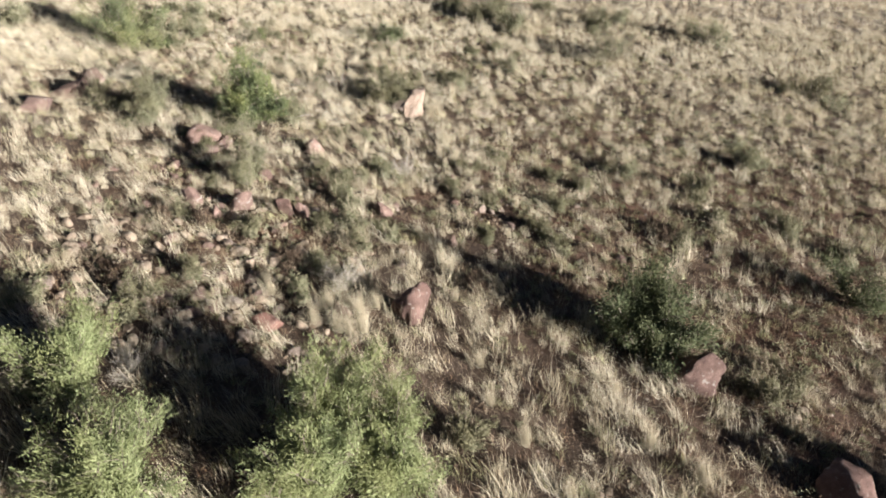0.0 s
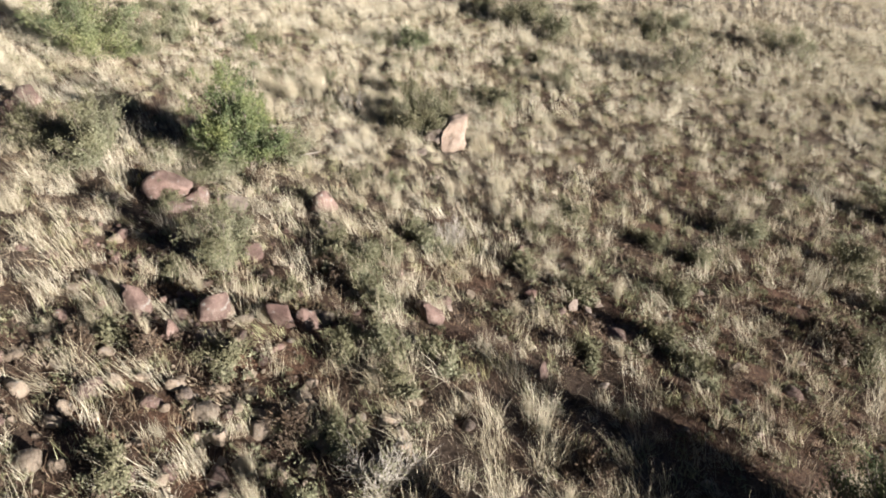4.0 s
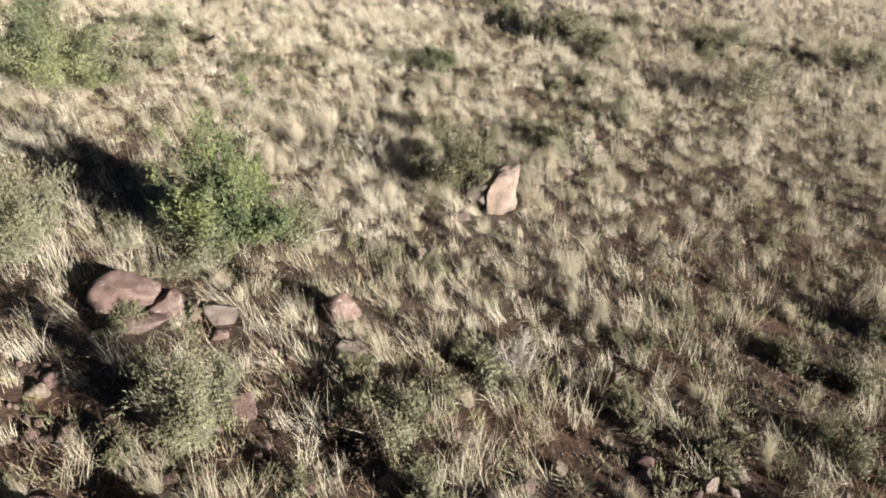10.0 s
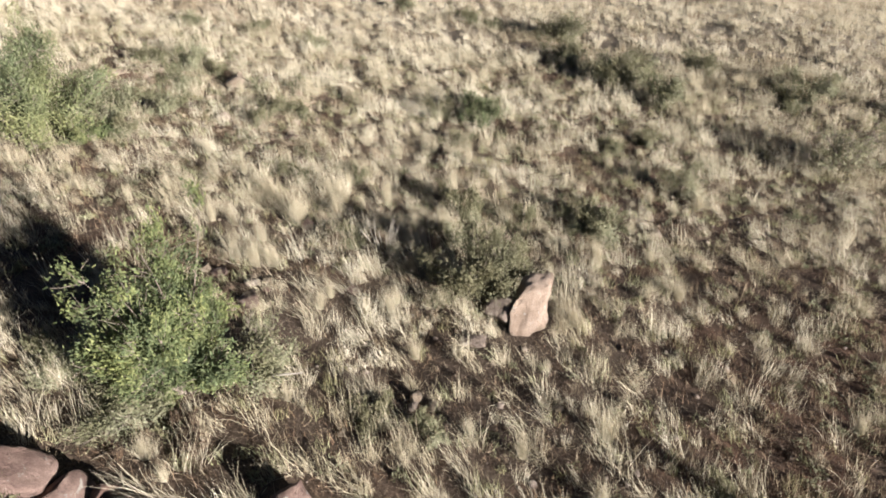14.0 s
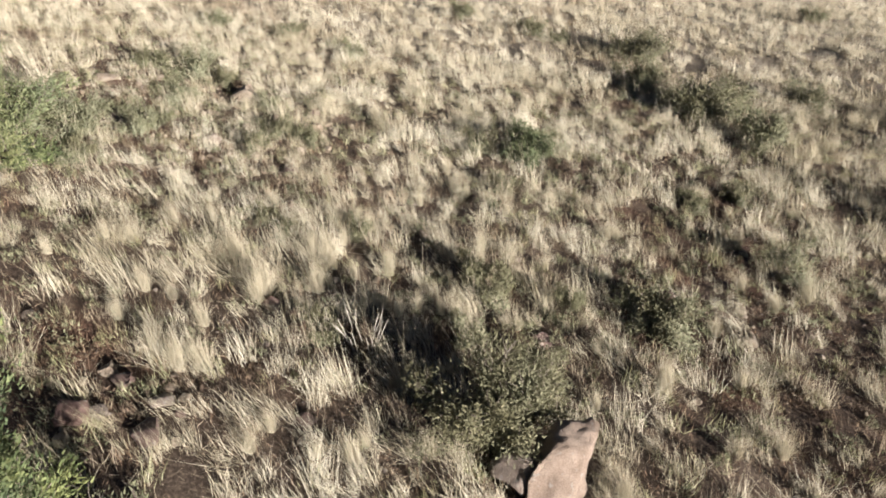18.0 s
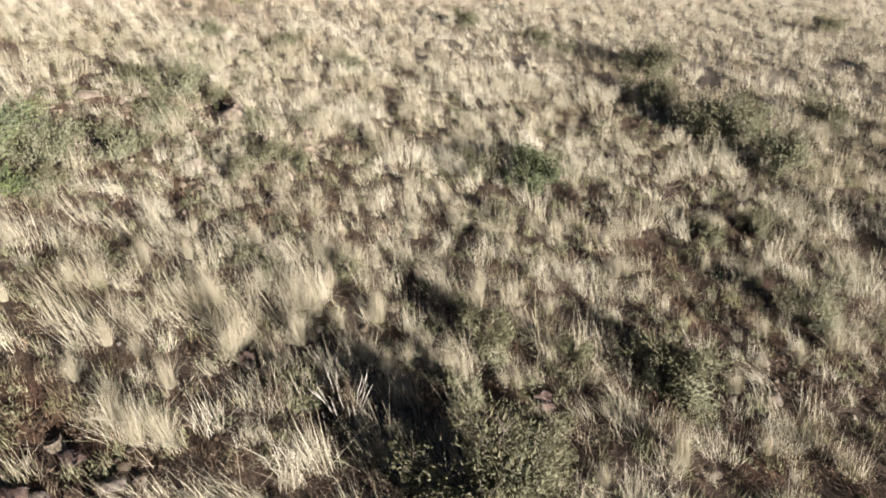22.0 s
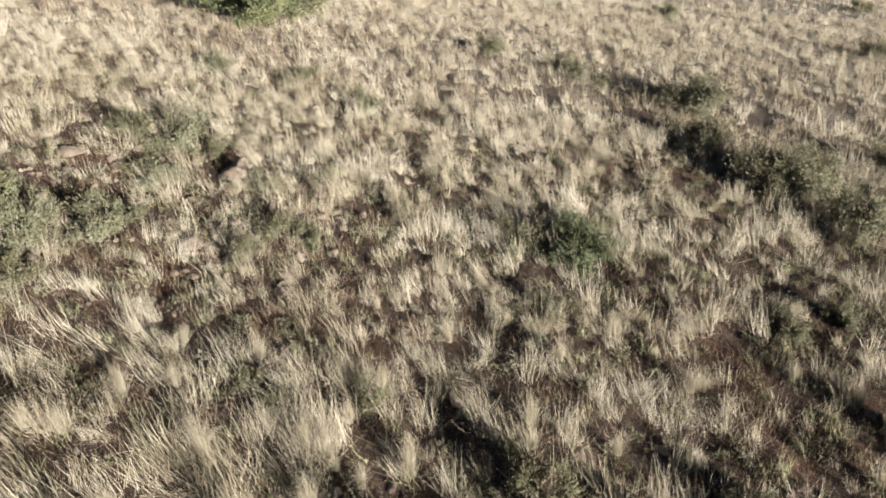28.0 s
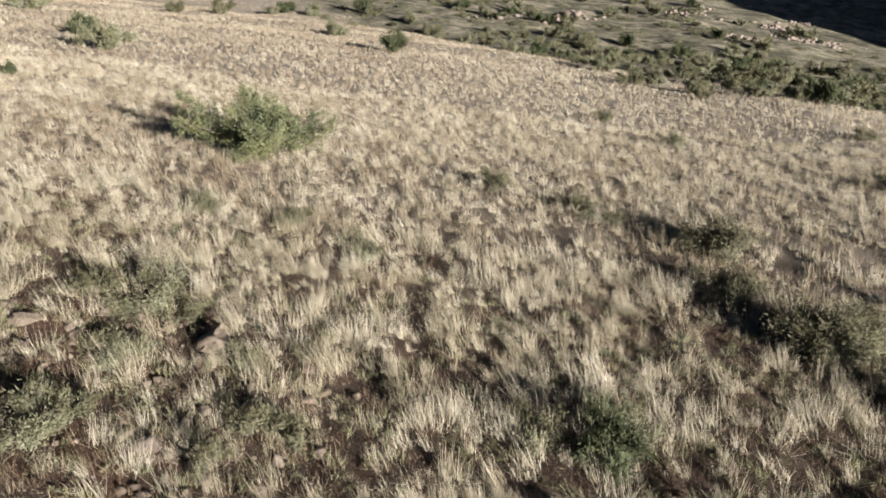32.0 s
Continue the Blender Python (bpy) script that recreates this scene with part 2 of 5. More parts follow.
def bareness(x, y):
    """0 where straw grass is thick, 1 where dull low growth and bare soil take over."""
    right = smooth(-1.0, 5.0, x - 0.10 * (y - 20)) * smooth(8, 14, y) * (1 - smooth(23, 36, y))
    stony = smooth(0, 1, 1.4 - np.hypot((x + 6) / 4.2, (y - 13.5) / 4.5))
    spots = 0
    # barer spots (8.6, 8.0), (-4.6, 31.0), (-2.4, 32.2) partly stand in for shade
    for px, py, pr, amount in ((-12.5, 38.6, 3.2, 0.45), (-9.8, 36.5, 2.2, 0.35), (-6.0, 16.6, 3.0, 0.45), (-8.0, 19.2, 2.4, 0.4), (-4.6, 31.0, 1.8, 0.42), (-2.4, 32.2, 1.6, 0.45), (0.6, 34.0, 2.2, 0.3),
                               (3.2, 38.5, 3.5, 0.18), (-8.4, 28.6, 1.6, 0.5), (8.0, 15.0, 5.0, 0.35), (2.0, 17.5, 3.0, 0.35), (1.5, 44.5, 2.4, 0.15), (-4.0, 21.0, 2.5, 0.3), (6.5, 30.0, 4.0, 0.3), (-10.0, 41.0, 2.0, 0.35), (8.6, 8.0, 2.4, 0.7), (-22.0, 50.0, 7.0, 0.4), (-10.0, 26.0, 2.4, 0.35), (3.0, 27.5, 3.0, 0.35), (-14.5, 38.5, 3.0, 0.2), (-18.5, 43.0, 3.0, 0.45), (-11.0, 33.0, 2.2, 0.35), (-8.8, 29.0, 2.0, 0.35), (-3.6, 41.6, 2.0, 0.4), (-0.5, 48.6, 2.6, 0.45), (2.6, 50.5, 3.0, 0.55), (-1.8, 54.0, 2.4, 0.5), (-4.5, 46.0, 2.0, 0.3),
                               (0.5, 36.0, 3.0, 0.30), (4.0, 34.0, 3.6, 0.42), (5.0, 43.0, 3.2, 0.30), (2.0, 40.2, 2.2, 0.30), (-0.4, 33.0, 1.8, 0.35), (7.5, 38.0, 3.0, 0.30), (-2.3, 20.2, 2.6, 0.30), (0.6, 20.6, 2.6, 0.40),
                               (4.2, 21.0, 3.0, 0.35), (2.6, 23.6, 2.6, 0.30), (8.5, 28.5, 3.6, 0.35), (12.0, 20.0, 5.5, 0.40), (11.5, 13.5, 4.5, 0.35), (17.0, 26.0, 5.5, 0.35), (-11.5, 55.2, 3.2, 0.40), (-15.7, 54.0, 2.8, 0.40),
                               (-28.6, 60.8, 4.5, 0.45), (-21.8, 56.6, 2.8, 0.45), (-36.8, 64.0, 6.0, 0.35), (-5.0, 61.4, 2.4, 0.35), (0.0, 57.6, 3.0, 0.45), (1.7, 55.2, 2.4, 0.40), (-14.5, 42.4, 2.0, 0.35), (-17.6, 41.6, 3.0, 0.40), (-13.0, 38.0, 2.8, 0.30),
                               (-14.0, 31.0, 3.0, 0.42), (-12.0, 28.0, 2.4, 0.40), (-18.5, 37.5, 3.5, 0.35), (-10.5, 30.0, 2.0, 0.30), (-1.0, 38.6, 2.4, 0.38), (1.6, 38.8, 2.4, 0.38), (-9.0, 36.6, 2.2, 0.32), (-6.8, 35.4, 1.6, 0.28), (-4.2, 37.4, 1.6, 0.28), (0.8, 41.8, 2.0, 0.35)):
        spots = spots + amount * np.exp(-((x - px) ** 2 + (y - py) ** 2) / pr ** 2)
    return np.clip(0.72 * spots + 0.30 * right + 0.45 * stony + 0.24 * waves(x, y, 5.0, 8) + 0.44 * waves(x, y, 1.7, 9) + 0.22 * waves(x, y, 0.8, 10), 0, 1)


def mesh_ob(name, verts, faces, material, parent=None, smooth_faces=True):
    """One mesh object from arrays; faces all with the same number of corners."""
    me = bpy.data.meshes.new(name)
    verts, faces = np.asarray(verts, np.float32), np.asarray(faces, np.int32)
    me.vertices.add(len(verts))
    me.vertices.foreach_set("co", verts.ravel())
    me.loops.add(faces.size)
    me.loops.foreach_set("vertex_index", faces.ravel())
    me.polygons.add(len(faces))
    me.polygons.foreach_set("loop_start", np.arange(0, faces.size, faces.shape[1], dtype=np.int32))
    me.update(calc_edges=True)
    if smooth_faces:
        me.polygons.foreach_set("use_smooth", np.ones(len(faces), bool))
    me.materials.append(material)
    ob = new(name, me)
    ob.parent = parent
    return ob


def grow(start, step, factor, end):
    out = [start]
    while abs(out[-1]) < abs(end):
        out.append(out[-1] + step)
        step *= factor
    return out[1:]


gx = np.array(sorted(grow(-30, -0.35, 1.12, -2600)) + list(np.arange(-30, 22.01, 0.4)) + grow(22, 0.4, 1.12, 2600))
gy = np.array(sorted(grow(-2, -0.35, 1.14, -1600)) + list(np.arange(-2, 70.01, 0.4)) + grow(70, 0.4, 1.05, 3200))
GX, GY = np.meshgrid(gx, gy)
GZ = height(GX, GY)
nx, ny = len(gx), len(gy)
idx = np.arange(nx * ny).reshape(ny, nx)
quads = np.stack([idx[:-1, :-1], idx[:-1, 1:], idx[1:, 1:], idx[1:, :-1]], -1).reshape(-1, 4)
ground = tagged(mesh_ob("ground", np.stack([GX, GY, GZ], -1).reshape(-1, 3), quads, SOIL),
                "reddish brown stony hillside soil under dry grass", "ground", kind="structure")
cover = ground.data.attributes.new("litter", "FLOAT", "POINT")
cover.data.foreach_set("value", np.clip(0.97 - 1.25 * bareness(GX, GY) + 0.25 * smooth(18, 32, GY), 0, 1).astype(np.float32).ravel())


# ---- things ----
def at_ground(x, y, sink=0.0):
    return float(height(x, y)) - sink


def icosphere(level):
    bm = bmesh.new()
    bmesh.ops.create_icosphere(bm, subdivisions=level, radius=1.0)
    v = np.array([p.co[:] for p in bm.verts])
    f = np.array([[q.index for q in p.verts] for p in bm.faces])
    bm.free()
    return v, f


SPHERES = {n: icosphere(n) for n in (2, 3, 4)}


def rock_points(seed, size, level=3, cuts=13, rough=0.10, depth=(0.45, 0.80)):
    """A boulder: a ball flattened by random cleavage planes, roughened at two scales."""
    r = np.random.RandomState(seed)
    v, f = SPHERES[level]
    v = v.copy()
    for _ in range(cuts):
        n = r.normal(size=3)
        n[2] = r.uniform(-0.4, 1.0)
        n /= np.linalg.norm(n)
        over = np.maximum(v @ n - r.uniform(*depth), 0)
        v -= over[:, None] * n * 0.96
    off = r.uniform(-50, 50, 3)
    rad = np.array([noise.noise(Vector(p * 1.3 + off)) + 0.45 * noise.noise(Vector(p * 3.7 + off)) + 0.22 * noise.noise(Vector(p * 8 + off)) for p in v])
    v *= (1 + rough * rad)[:, None]
    v -= (v.max(0) + v.min(0)) / 2
    v /= np.abs(v).max(0)
    return v * np.asarray(size), f


def rock(name, x, y, size, material, label, seed, turn=0.0, tilt=(0, 0), sink=0.3, level=3, group="", rough=0.24, cuts=13, depth=(0.45, 0.80)):
    v, f = rock_points(seed, size, level, cuts, rough, depth)
    ob = mesh_ob(name, v, f, material, smooth_faces=False)
    ob.matrix_world = pose(x, y, at_ground(x, y) + size[2] * (1 - 2 * sink), tilt[0], tilt[1], turn)
    return tagged(ob, label, "rock", group)


def tube_mesh(paths, sides=5):
    """Tapered tubes along lists of (point, radius)."""
    V, F, base = [], [], 0
    ang = np.arange(sides) * 2 * math.pi / sides
    ring = np.stack([np.cos(ang), np.sin(ang)], 1)
    for pts, radii in paths:
        pts = np.asarray(pts, float)
        d = np.gradient(pts, axis=0)
        d /= np.linalg.norm(d, axis=1, keepdims=True) + 1e-9
        ref = np.where(np.abs(d[:, 2:3]) > 0.9, np.array([[1.0, 0, 0]]), np.array([[0, 0, 1.0]]))
        a = np.cross(d, ref)
        a /= np.linalg.norm(a, axis=1, keepdims=True) + 1e-9
        b = np.cross(d, a)
        for k in range(len(pts)):
            V.append(pts[k] + radii[k] * (ring[:, :1] * a[k] + ring[:, 1:] * b[k]))
        for k in range(len(pts) - 1):
            for s in range(sides):
                p, q = base + k * sides + s, base + k * sides + (s + 1) % sides
                F.append((p, q, q + sides, p + sides))
        base += len(pts) * sides
    return np.concatenate(V), np.array(F)


def branch_path(r, start, way, length, bend=0.35, n=5, rise=0.15):
    pts, p, d = [np.array(start, float)], np.array(start, float), np.array(way, float)
    for _ in range(n):
        d = d + r.normal(size=3) * bend / n * 2 + np.array([0, 0, rise / n])
        d /= np.linalg.norm(d)
        p = p + d * length / n
        pts.append(p.copy())
    return np.array(pts)


def shrub(name, x, y, radius, tall, leaf, label, seed, leaves=5000, leaf_size=0.03, bark=None, stems=9, group="", spread=1.0, fuzz=0.06, twigs=4, low=False, bare=0.0, taper=0.6, slim=0.40):
    """A many-stemmed bush: bent tapered stems with twigs, and a ragged crown of small leaves that follow the twigs.
    low: the stems stay one woody base. bare: the share of twigs without leaves."""
    r = np.random.RandomState(seed)
    ob = new(name)
    ob.empty_display_size = 0.2
    ob.matrix_world = pose(x, y, at_ground(x, y, 0.04))
    whole, spots, ways = [], [], []
    lobes = max(3, stems // 5)
    heads = [(2.4 * k + r.uniform(-0.5, 0.5), math.sqrt((k + 0.3) / lobes) * r.uniform(0.75, 1.0), r.uniform(0.65, 1.15)) for k in range(lobes)]
    for s in range(stems):
        a, out, rise = heads[s % lobes]
        top = tall * (1.12 - taper * out ** 2.2) * rise * r.uniform(0.6, 1.14)
        way = np.array([math.cos(a) * out * radius * spread, math.sin(a) * out * radius * spread, top]) + r.normal(size=3) * [radius * 0.2, radius * 0.2, 0.08 * tall]
        way[2] = max(way[2], 0.15 * tall)
        length = np.linalg.norm(way) * 0.86
        way /= np.linalg.norm(way)
        thick = 0.010 + 0.013 * radius
        pts = branch_path(r, (math.cos(a) * 0.05, math.sin(a) * 0.05, 0), way, length, 0.28, 6, 0.12)
        paths = [(pts, np.linspace(thick, thick * 0.25, len(pts)))]
        for k in range(2, len(pts)):
            for _ in range(twigs):
                w = r.normal(size=3) * 0.55
                w[2] = w[2] * 0.7 + 0.25
                w += way * 0.8
                w /= np.linalg.norm(w)
                tw = branch_path(r, pts[k], w, (0.18 + 0.22 * radius) * r.uniform(0.5, 1.1), 0.4, 3, 0.15)
                paths.append((tw, np.linspace(thick * 0.30, thick * 0.08, len(tw))))
                if r.rand() >= bare:
                    spots.append(tw[1:])
                    ways.append(np.repeat((tw[-1] - tw[0])[None], len(tw) - 1, 0))
        if low:
            whole += paths
        else:
            v, f = tube_mesh(paths, 3)
            mesh_ob("stem", v, f, bark or BARK, ob)
    if low:
        v, f = tube_mesh(whole, 3)
        mesh_ob("woody_base", v, f, bark or BARK, ob)
    spots, ways = np.concatenate(spots), np.concatenate(ways)
    weight = np.repeat(r.uniform(0.15, 1.0, len(spots) // 3), 3) ** 3.0
    pick = r.choice(len(spots), leaves, p=weight / weight.sum())
    c = spots[pick] + r.normal(size=(leaves, 3)) * (0.02 + fuzz * radius)
    c[:, 2] = np.maximum(c[:, 2], 0.05)
    w = ways[pick] / (np.linalg.norm(ways[pick], axis=1, keepdims=True) + 1e-9)
    face = c - np.array([0, 0, 0.25 * tall])
    face /= np.linalg.norm(face, axis=1, keepdims=True) + 1e-9
    v, f = leaf_cards(r, c, leaf_size, w, face, slim)
    mesh_ob("crown", v, f, leaf, ob, False)
    return tagged(ob, label, "shrub", group)


def leaf_cards(r, centres, size, along=0.0, face=0.0, slim=0.40):
    """Small pointed leaves, each one tapered triangle, more or less along its twig and turned to the light outside."""
    n = len(centres)
    a = r.normal(size=(n, 3)) * 0.55 + along
    a /= np.linalg.norm(a, axis=1, keepdims=True)
    b = np.cross(a, r.normal(size=(n, 3)) * 0.42 + face)
    b /= np.linalg.norm(b, axis=1, keepdims=True) + 1e-9
    s = size * r.uniform(0.6, 1.4, (n, 1))
    v = np.stack([centres - a * s + b * s * slim, centres - a * s - b * s * slim, centres + a * s], 1).reshape(-1, 3)
    return v, np.arange(3 * n).reshape(-1, 3)


def blades(r, roots, length, spread, lean, width, segments=2, droop=0.35):
    """Grass blades from their roots: tapered, bending strips. length and spread per blade."""
    n = len(roots)
    az = r.uniform(0, 6.283, n)
    out = spread * np.abs(r.normal(size=n))
    way = np.stack([np.cos(az) * out + lean[0], np.sin(az) * out + lean[1], np.ones(n)], 1)
    way /= np.linalg.norm(way, axis=1, keepdims=True)
    side = np.stack([-np.sin(az), np.cos(az), np.zeros(n)], 1)
    turn = r.uniform(-1.2, 1.2, n)
    fore = np.cross(side, way)
    side = side * np.cos(turn)[:, None] + fore * np.sin(turn)[:, None]
    rows = []
    for k in range(segments):
        s = k / segments
        p = roots + way * (length * s)[:, None] - np.array([0, 0, 1]) * (droop * out * length * s * s)[:, None]
        p = p + np.stack([np.cos(az), np.sin(az), 0 * az], 1) * (droop * 0.5 * out * length * s * s)[:, None]
        w = side * (width * (1 - 0.55 * s))[:, None]
        rows += [p - w, p + w]
    p = roots + way * length[:, None] - np.array([0, 0, 1]) * (droop * out * length)[:, None]
    p = p + np.stack([np.cos(az), np.sin(az), 0 * az], 1) * (droop * 0.5 * out * length)[:, None]
    rows.append(p)
    m = 2 * segments + 1
    v = np.stack(rows, 1).reshape(-1, 3)
    tri = []
    for k in range(segments - 1):
        a = 2 * k
        tri += [[a, a + 1, a + 3], [a, a + 3, a + 2]]
    a = 2 * (segments - 1)
    tri.append([a, a + 1, a + 2])
    f = (np.arange(n)[:, None, None] * m + np.array(tri)[None]).reshape(-1, 3)
    return v, f


def tuft_field(seed, x, y, size, per, length, spread, width, lean, segments=2, jitter=0.55):
    """Blades of many tufts at x, y: arrays. size: each tuft's scale."""
    r = np.random.RandomState(seed)
    k = np.repeat(np.arange(len(x)), per)
    n = len(k)
    s = size[k]
    a, d = r.uniform(0, 6.283, n), 0.19 * s * np.sqrt(r.rand(n))
    rx, ry = x[k] + np.cos(a) * d, y[k] + np.sin(a) * d
    own = r.normal(0, 0.20, (len(x), 2))
    roots = np.stack([rx, ry, height(rx, ry) - 0.02], 1)
    le = length * s * (1 - jitter + 1.6 * jitter * r.rand(n) ** 1.6)
    return blades(r, roots, le, spread, (lean[0] + own[k, 0], lean[1] + own[k, 1]), width * (0.6 + 0.4 * s), segments, 0.5)


def scatter(seed, x0, x1, y0, y1, count):
    r = np.random.RandomState(seed)
    return r.uniform(x0, x1, count), r.uniform(y0, y1, count), r


# ---- large shrubs ----
shrub("shrub", -7.35, 24.6, 1.75, 2.75, LEAF_GREEN, "large fresh green leafy shrub with grey lower twigs", 11, 54000, 0.037, stems=40, taper=0.24, slim=0.34, fuzz=0.028)
shrub("shrub", -7.9, 23.95, 1.05, 0.9, LEAF_GREY, "grey twiggy undergrowth below a green shrub", 22, 8000, 0.032, stems=16, slim=0.28)
shrub("shrub", -6.1, 25.3, 0.95, 1.05, LEAF_GREY, "low grey-green twiggy shrub with a dry bent stick", 12, 6000, 0.03, stems=14)
shrub("shrub", -6.3, 18.7, 0.9, 1.7, LEAF_GREY, "upright grey-green shrub among red stones", 13, 16000, 0.030, stems=20, slim=0.26, fuzz=0.05)
shrub("shrub", -16.5, 35.0, 2.4, 2.4, LEAF_MID, "spreading grey-green shrub on the upper slope", 14, 38000, 0.045, stems=32, slim=0.30, fuzz=0.045)
shrub("shrub", -10.9, 23.2, 1.15, 1.6, LEAF_GREY, "sage green shrub between boulders and tall grass", 21, 18000, 0.036, stems=22, slim=0.26, fuzz=0.05)
shrub("shrub", -22.4, 62.5, 3.8, 3.1, LEAF_MID, "wide olive-green open shrub standing alone in straw grass", 15, 32000, 0.078, stems=30, spread=1.15, slim=0.30, fuzz=0.028, twigs=5, taper=0.45)
shrub("shrub", 5.2, 12.1, 1.8, 2.05, LEAF_DARK, "dense dark green shrub beside a brown boulder", 16, 46000, 0.038, stems=38, taper=0.45, slim=0.34, fuzz=0.042)
shrub("shrub", -2.5, 29.5, 1.25, 1.5, LEAF_OLIVE, "olive green leafy bush against a pale rock", 17, 22000, 0.036, stems=26, slim=0.32, taper=0.35)
shrub("shrub", 2.5, 50.2, 2.0, 0.95, LEAF_OLIVE, "low olive spreading bush in straw grass", 18, 17000, 0.055, stems=30, slim=0.30)
shrub("shrub", 0.2, 53.2, 1.8, 0.7, SCRUB, "low dull olive mat of scrub in straw grass", 62, 7000, 0.05, stems=18, slim=0.30)
shrub("shrub", 0.2, 57.9, 2.0, 1.15, LEAF_OLIVE, "low olive spreading bush in straw grass", 19, 13000, 0.055, stems=26, slim=0.30)
shrub("shrub", -3.5, 42.4, 1.15, 0.85, LEAF_DARK, "low dark green spreading bush among straw grass", 63, 11000, 0.045, stems=18, slim=0.32)
shrub("shrub", 4.6, 47.6, 1.3, 1.0, LEAF_GREY, "grey-green spreading bush in straw grass", 23, 6000, 0.05, stems=14)
shrub("shrub", 10.2, 41.6, 1.8, 1.5, LEAF_GREY, "nearly bare brown-grey twiggy bush", 20, 3600, 0.045, stems=26, bare=0.5)
# unseen shrub, added as the caster of the lower right shadow
shrub("shrub", 10.9, 6.6, 1.2, 1.3, LEAF_DARK, "unseen dark green shrub, added to cast shade on the slope's foot", 24, 12000, 0.045, stems=20)
for n, (sx, sy, sr, sh) in enumerate([(-6.75, 8.0, 1.25, 1.4), (-5.1, 5.6, 1.25, 1.4), (-7.6, 5.3, 1.0, 1.3), (-1.8, 7.4, 1.25, 2.2), (-0.85, 6.4, 1.2, 1.9), (-2.0, 5.9, 1.1, 1.8)]):
    shrub("shrub", sx, sy, sr, sh, LEAF_SAGE, "bright sage green feathery shrub", 30 + n, 46000, 0.032, stems=36, slim=0.22, taper=0.5, fuzz=0.045)

shrub("dead_bush", -6.1, 8.7, 0.45, 0.5, STRAW, "pale dead bush of curling bare twigs", 25, 60, 0.02, BARK_PALE, stems=14, bare=0.9)
shrub("twiggy_shrub", -2.5, 13.0, 0.75, 0.85, LEAF_GREY, "pale bare-twigged shrub with few leaves", 26, 900, 0.024, BARK_PALE, stems=20, bare=0.75)
shrub("twiggy_shrub", -1.5, 21.5, 0.7, 0.5, LEAF_GREY, "grey leafless tangle of dry twigs", 28, 300, 0.024, BARK_PALE, stems=24, bare=0.85)
z = at_ground(-5.9, 24.9)
v, f = tube_mesh([([(-6.35, 25.1, z), (-6.1, 24.97, z + 0.32), (-5.85, 24.88, z + 0.52), (-5.6, 24.82, z + 0.63), (-5.3, 24.86, z + 0.66)], [0.035, 0.03, 0.026, 0.02, 0.01]),
                  ([(-5.85, 24.88, z + 0.52), (-5.8, 24.7, z + 0.66), (-5.62, 24.6, z + 0.72)], [0.018, 0.014, 0.006])], 6)
tagged(mesh_ob("dry_branch", v, f, BARK_PALE), "bent pale dry branch beside a shrub", "branch")
r = np.random.RandomState(27)
stalks = []
for _ in range(16):
    a, d = r.uniform(0, 6.283), 0.25 * math.sqrt(r.rand())
    bx, by = -5.05 + math.cos(a) * d, 30.75 + math.sin(a) * d
    pts = branch_path(r, (bx, by, at_ground(bx, by)), (math.cos(a) * 0.35, math.sin(a) * 0.35, 1), r.uniform(0.7, 1.0), 0.15, 5, 0.0)
    stalks.append((pts, [0.004, 0.004, 0.004, 0.007, 0.008, 0.002]))
v, f = tube_mesh(stalks, 4)
tagged(mesh_ob("flower_stalk_clump", v, f, BARK_PALE), "clump of tall pale dry flower stalks", "dry plant")

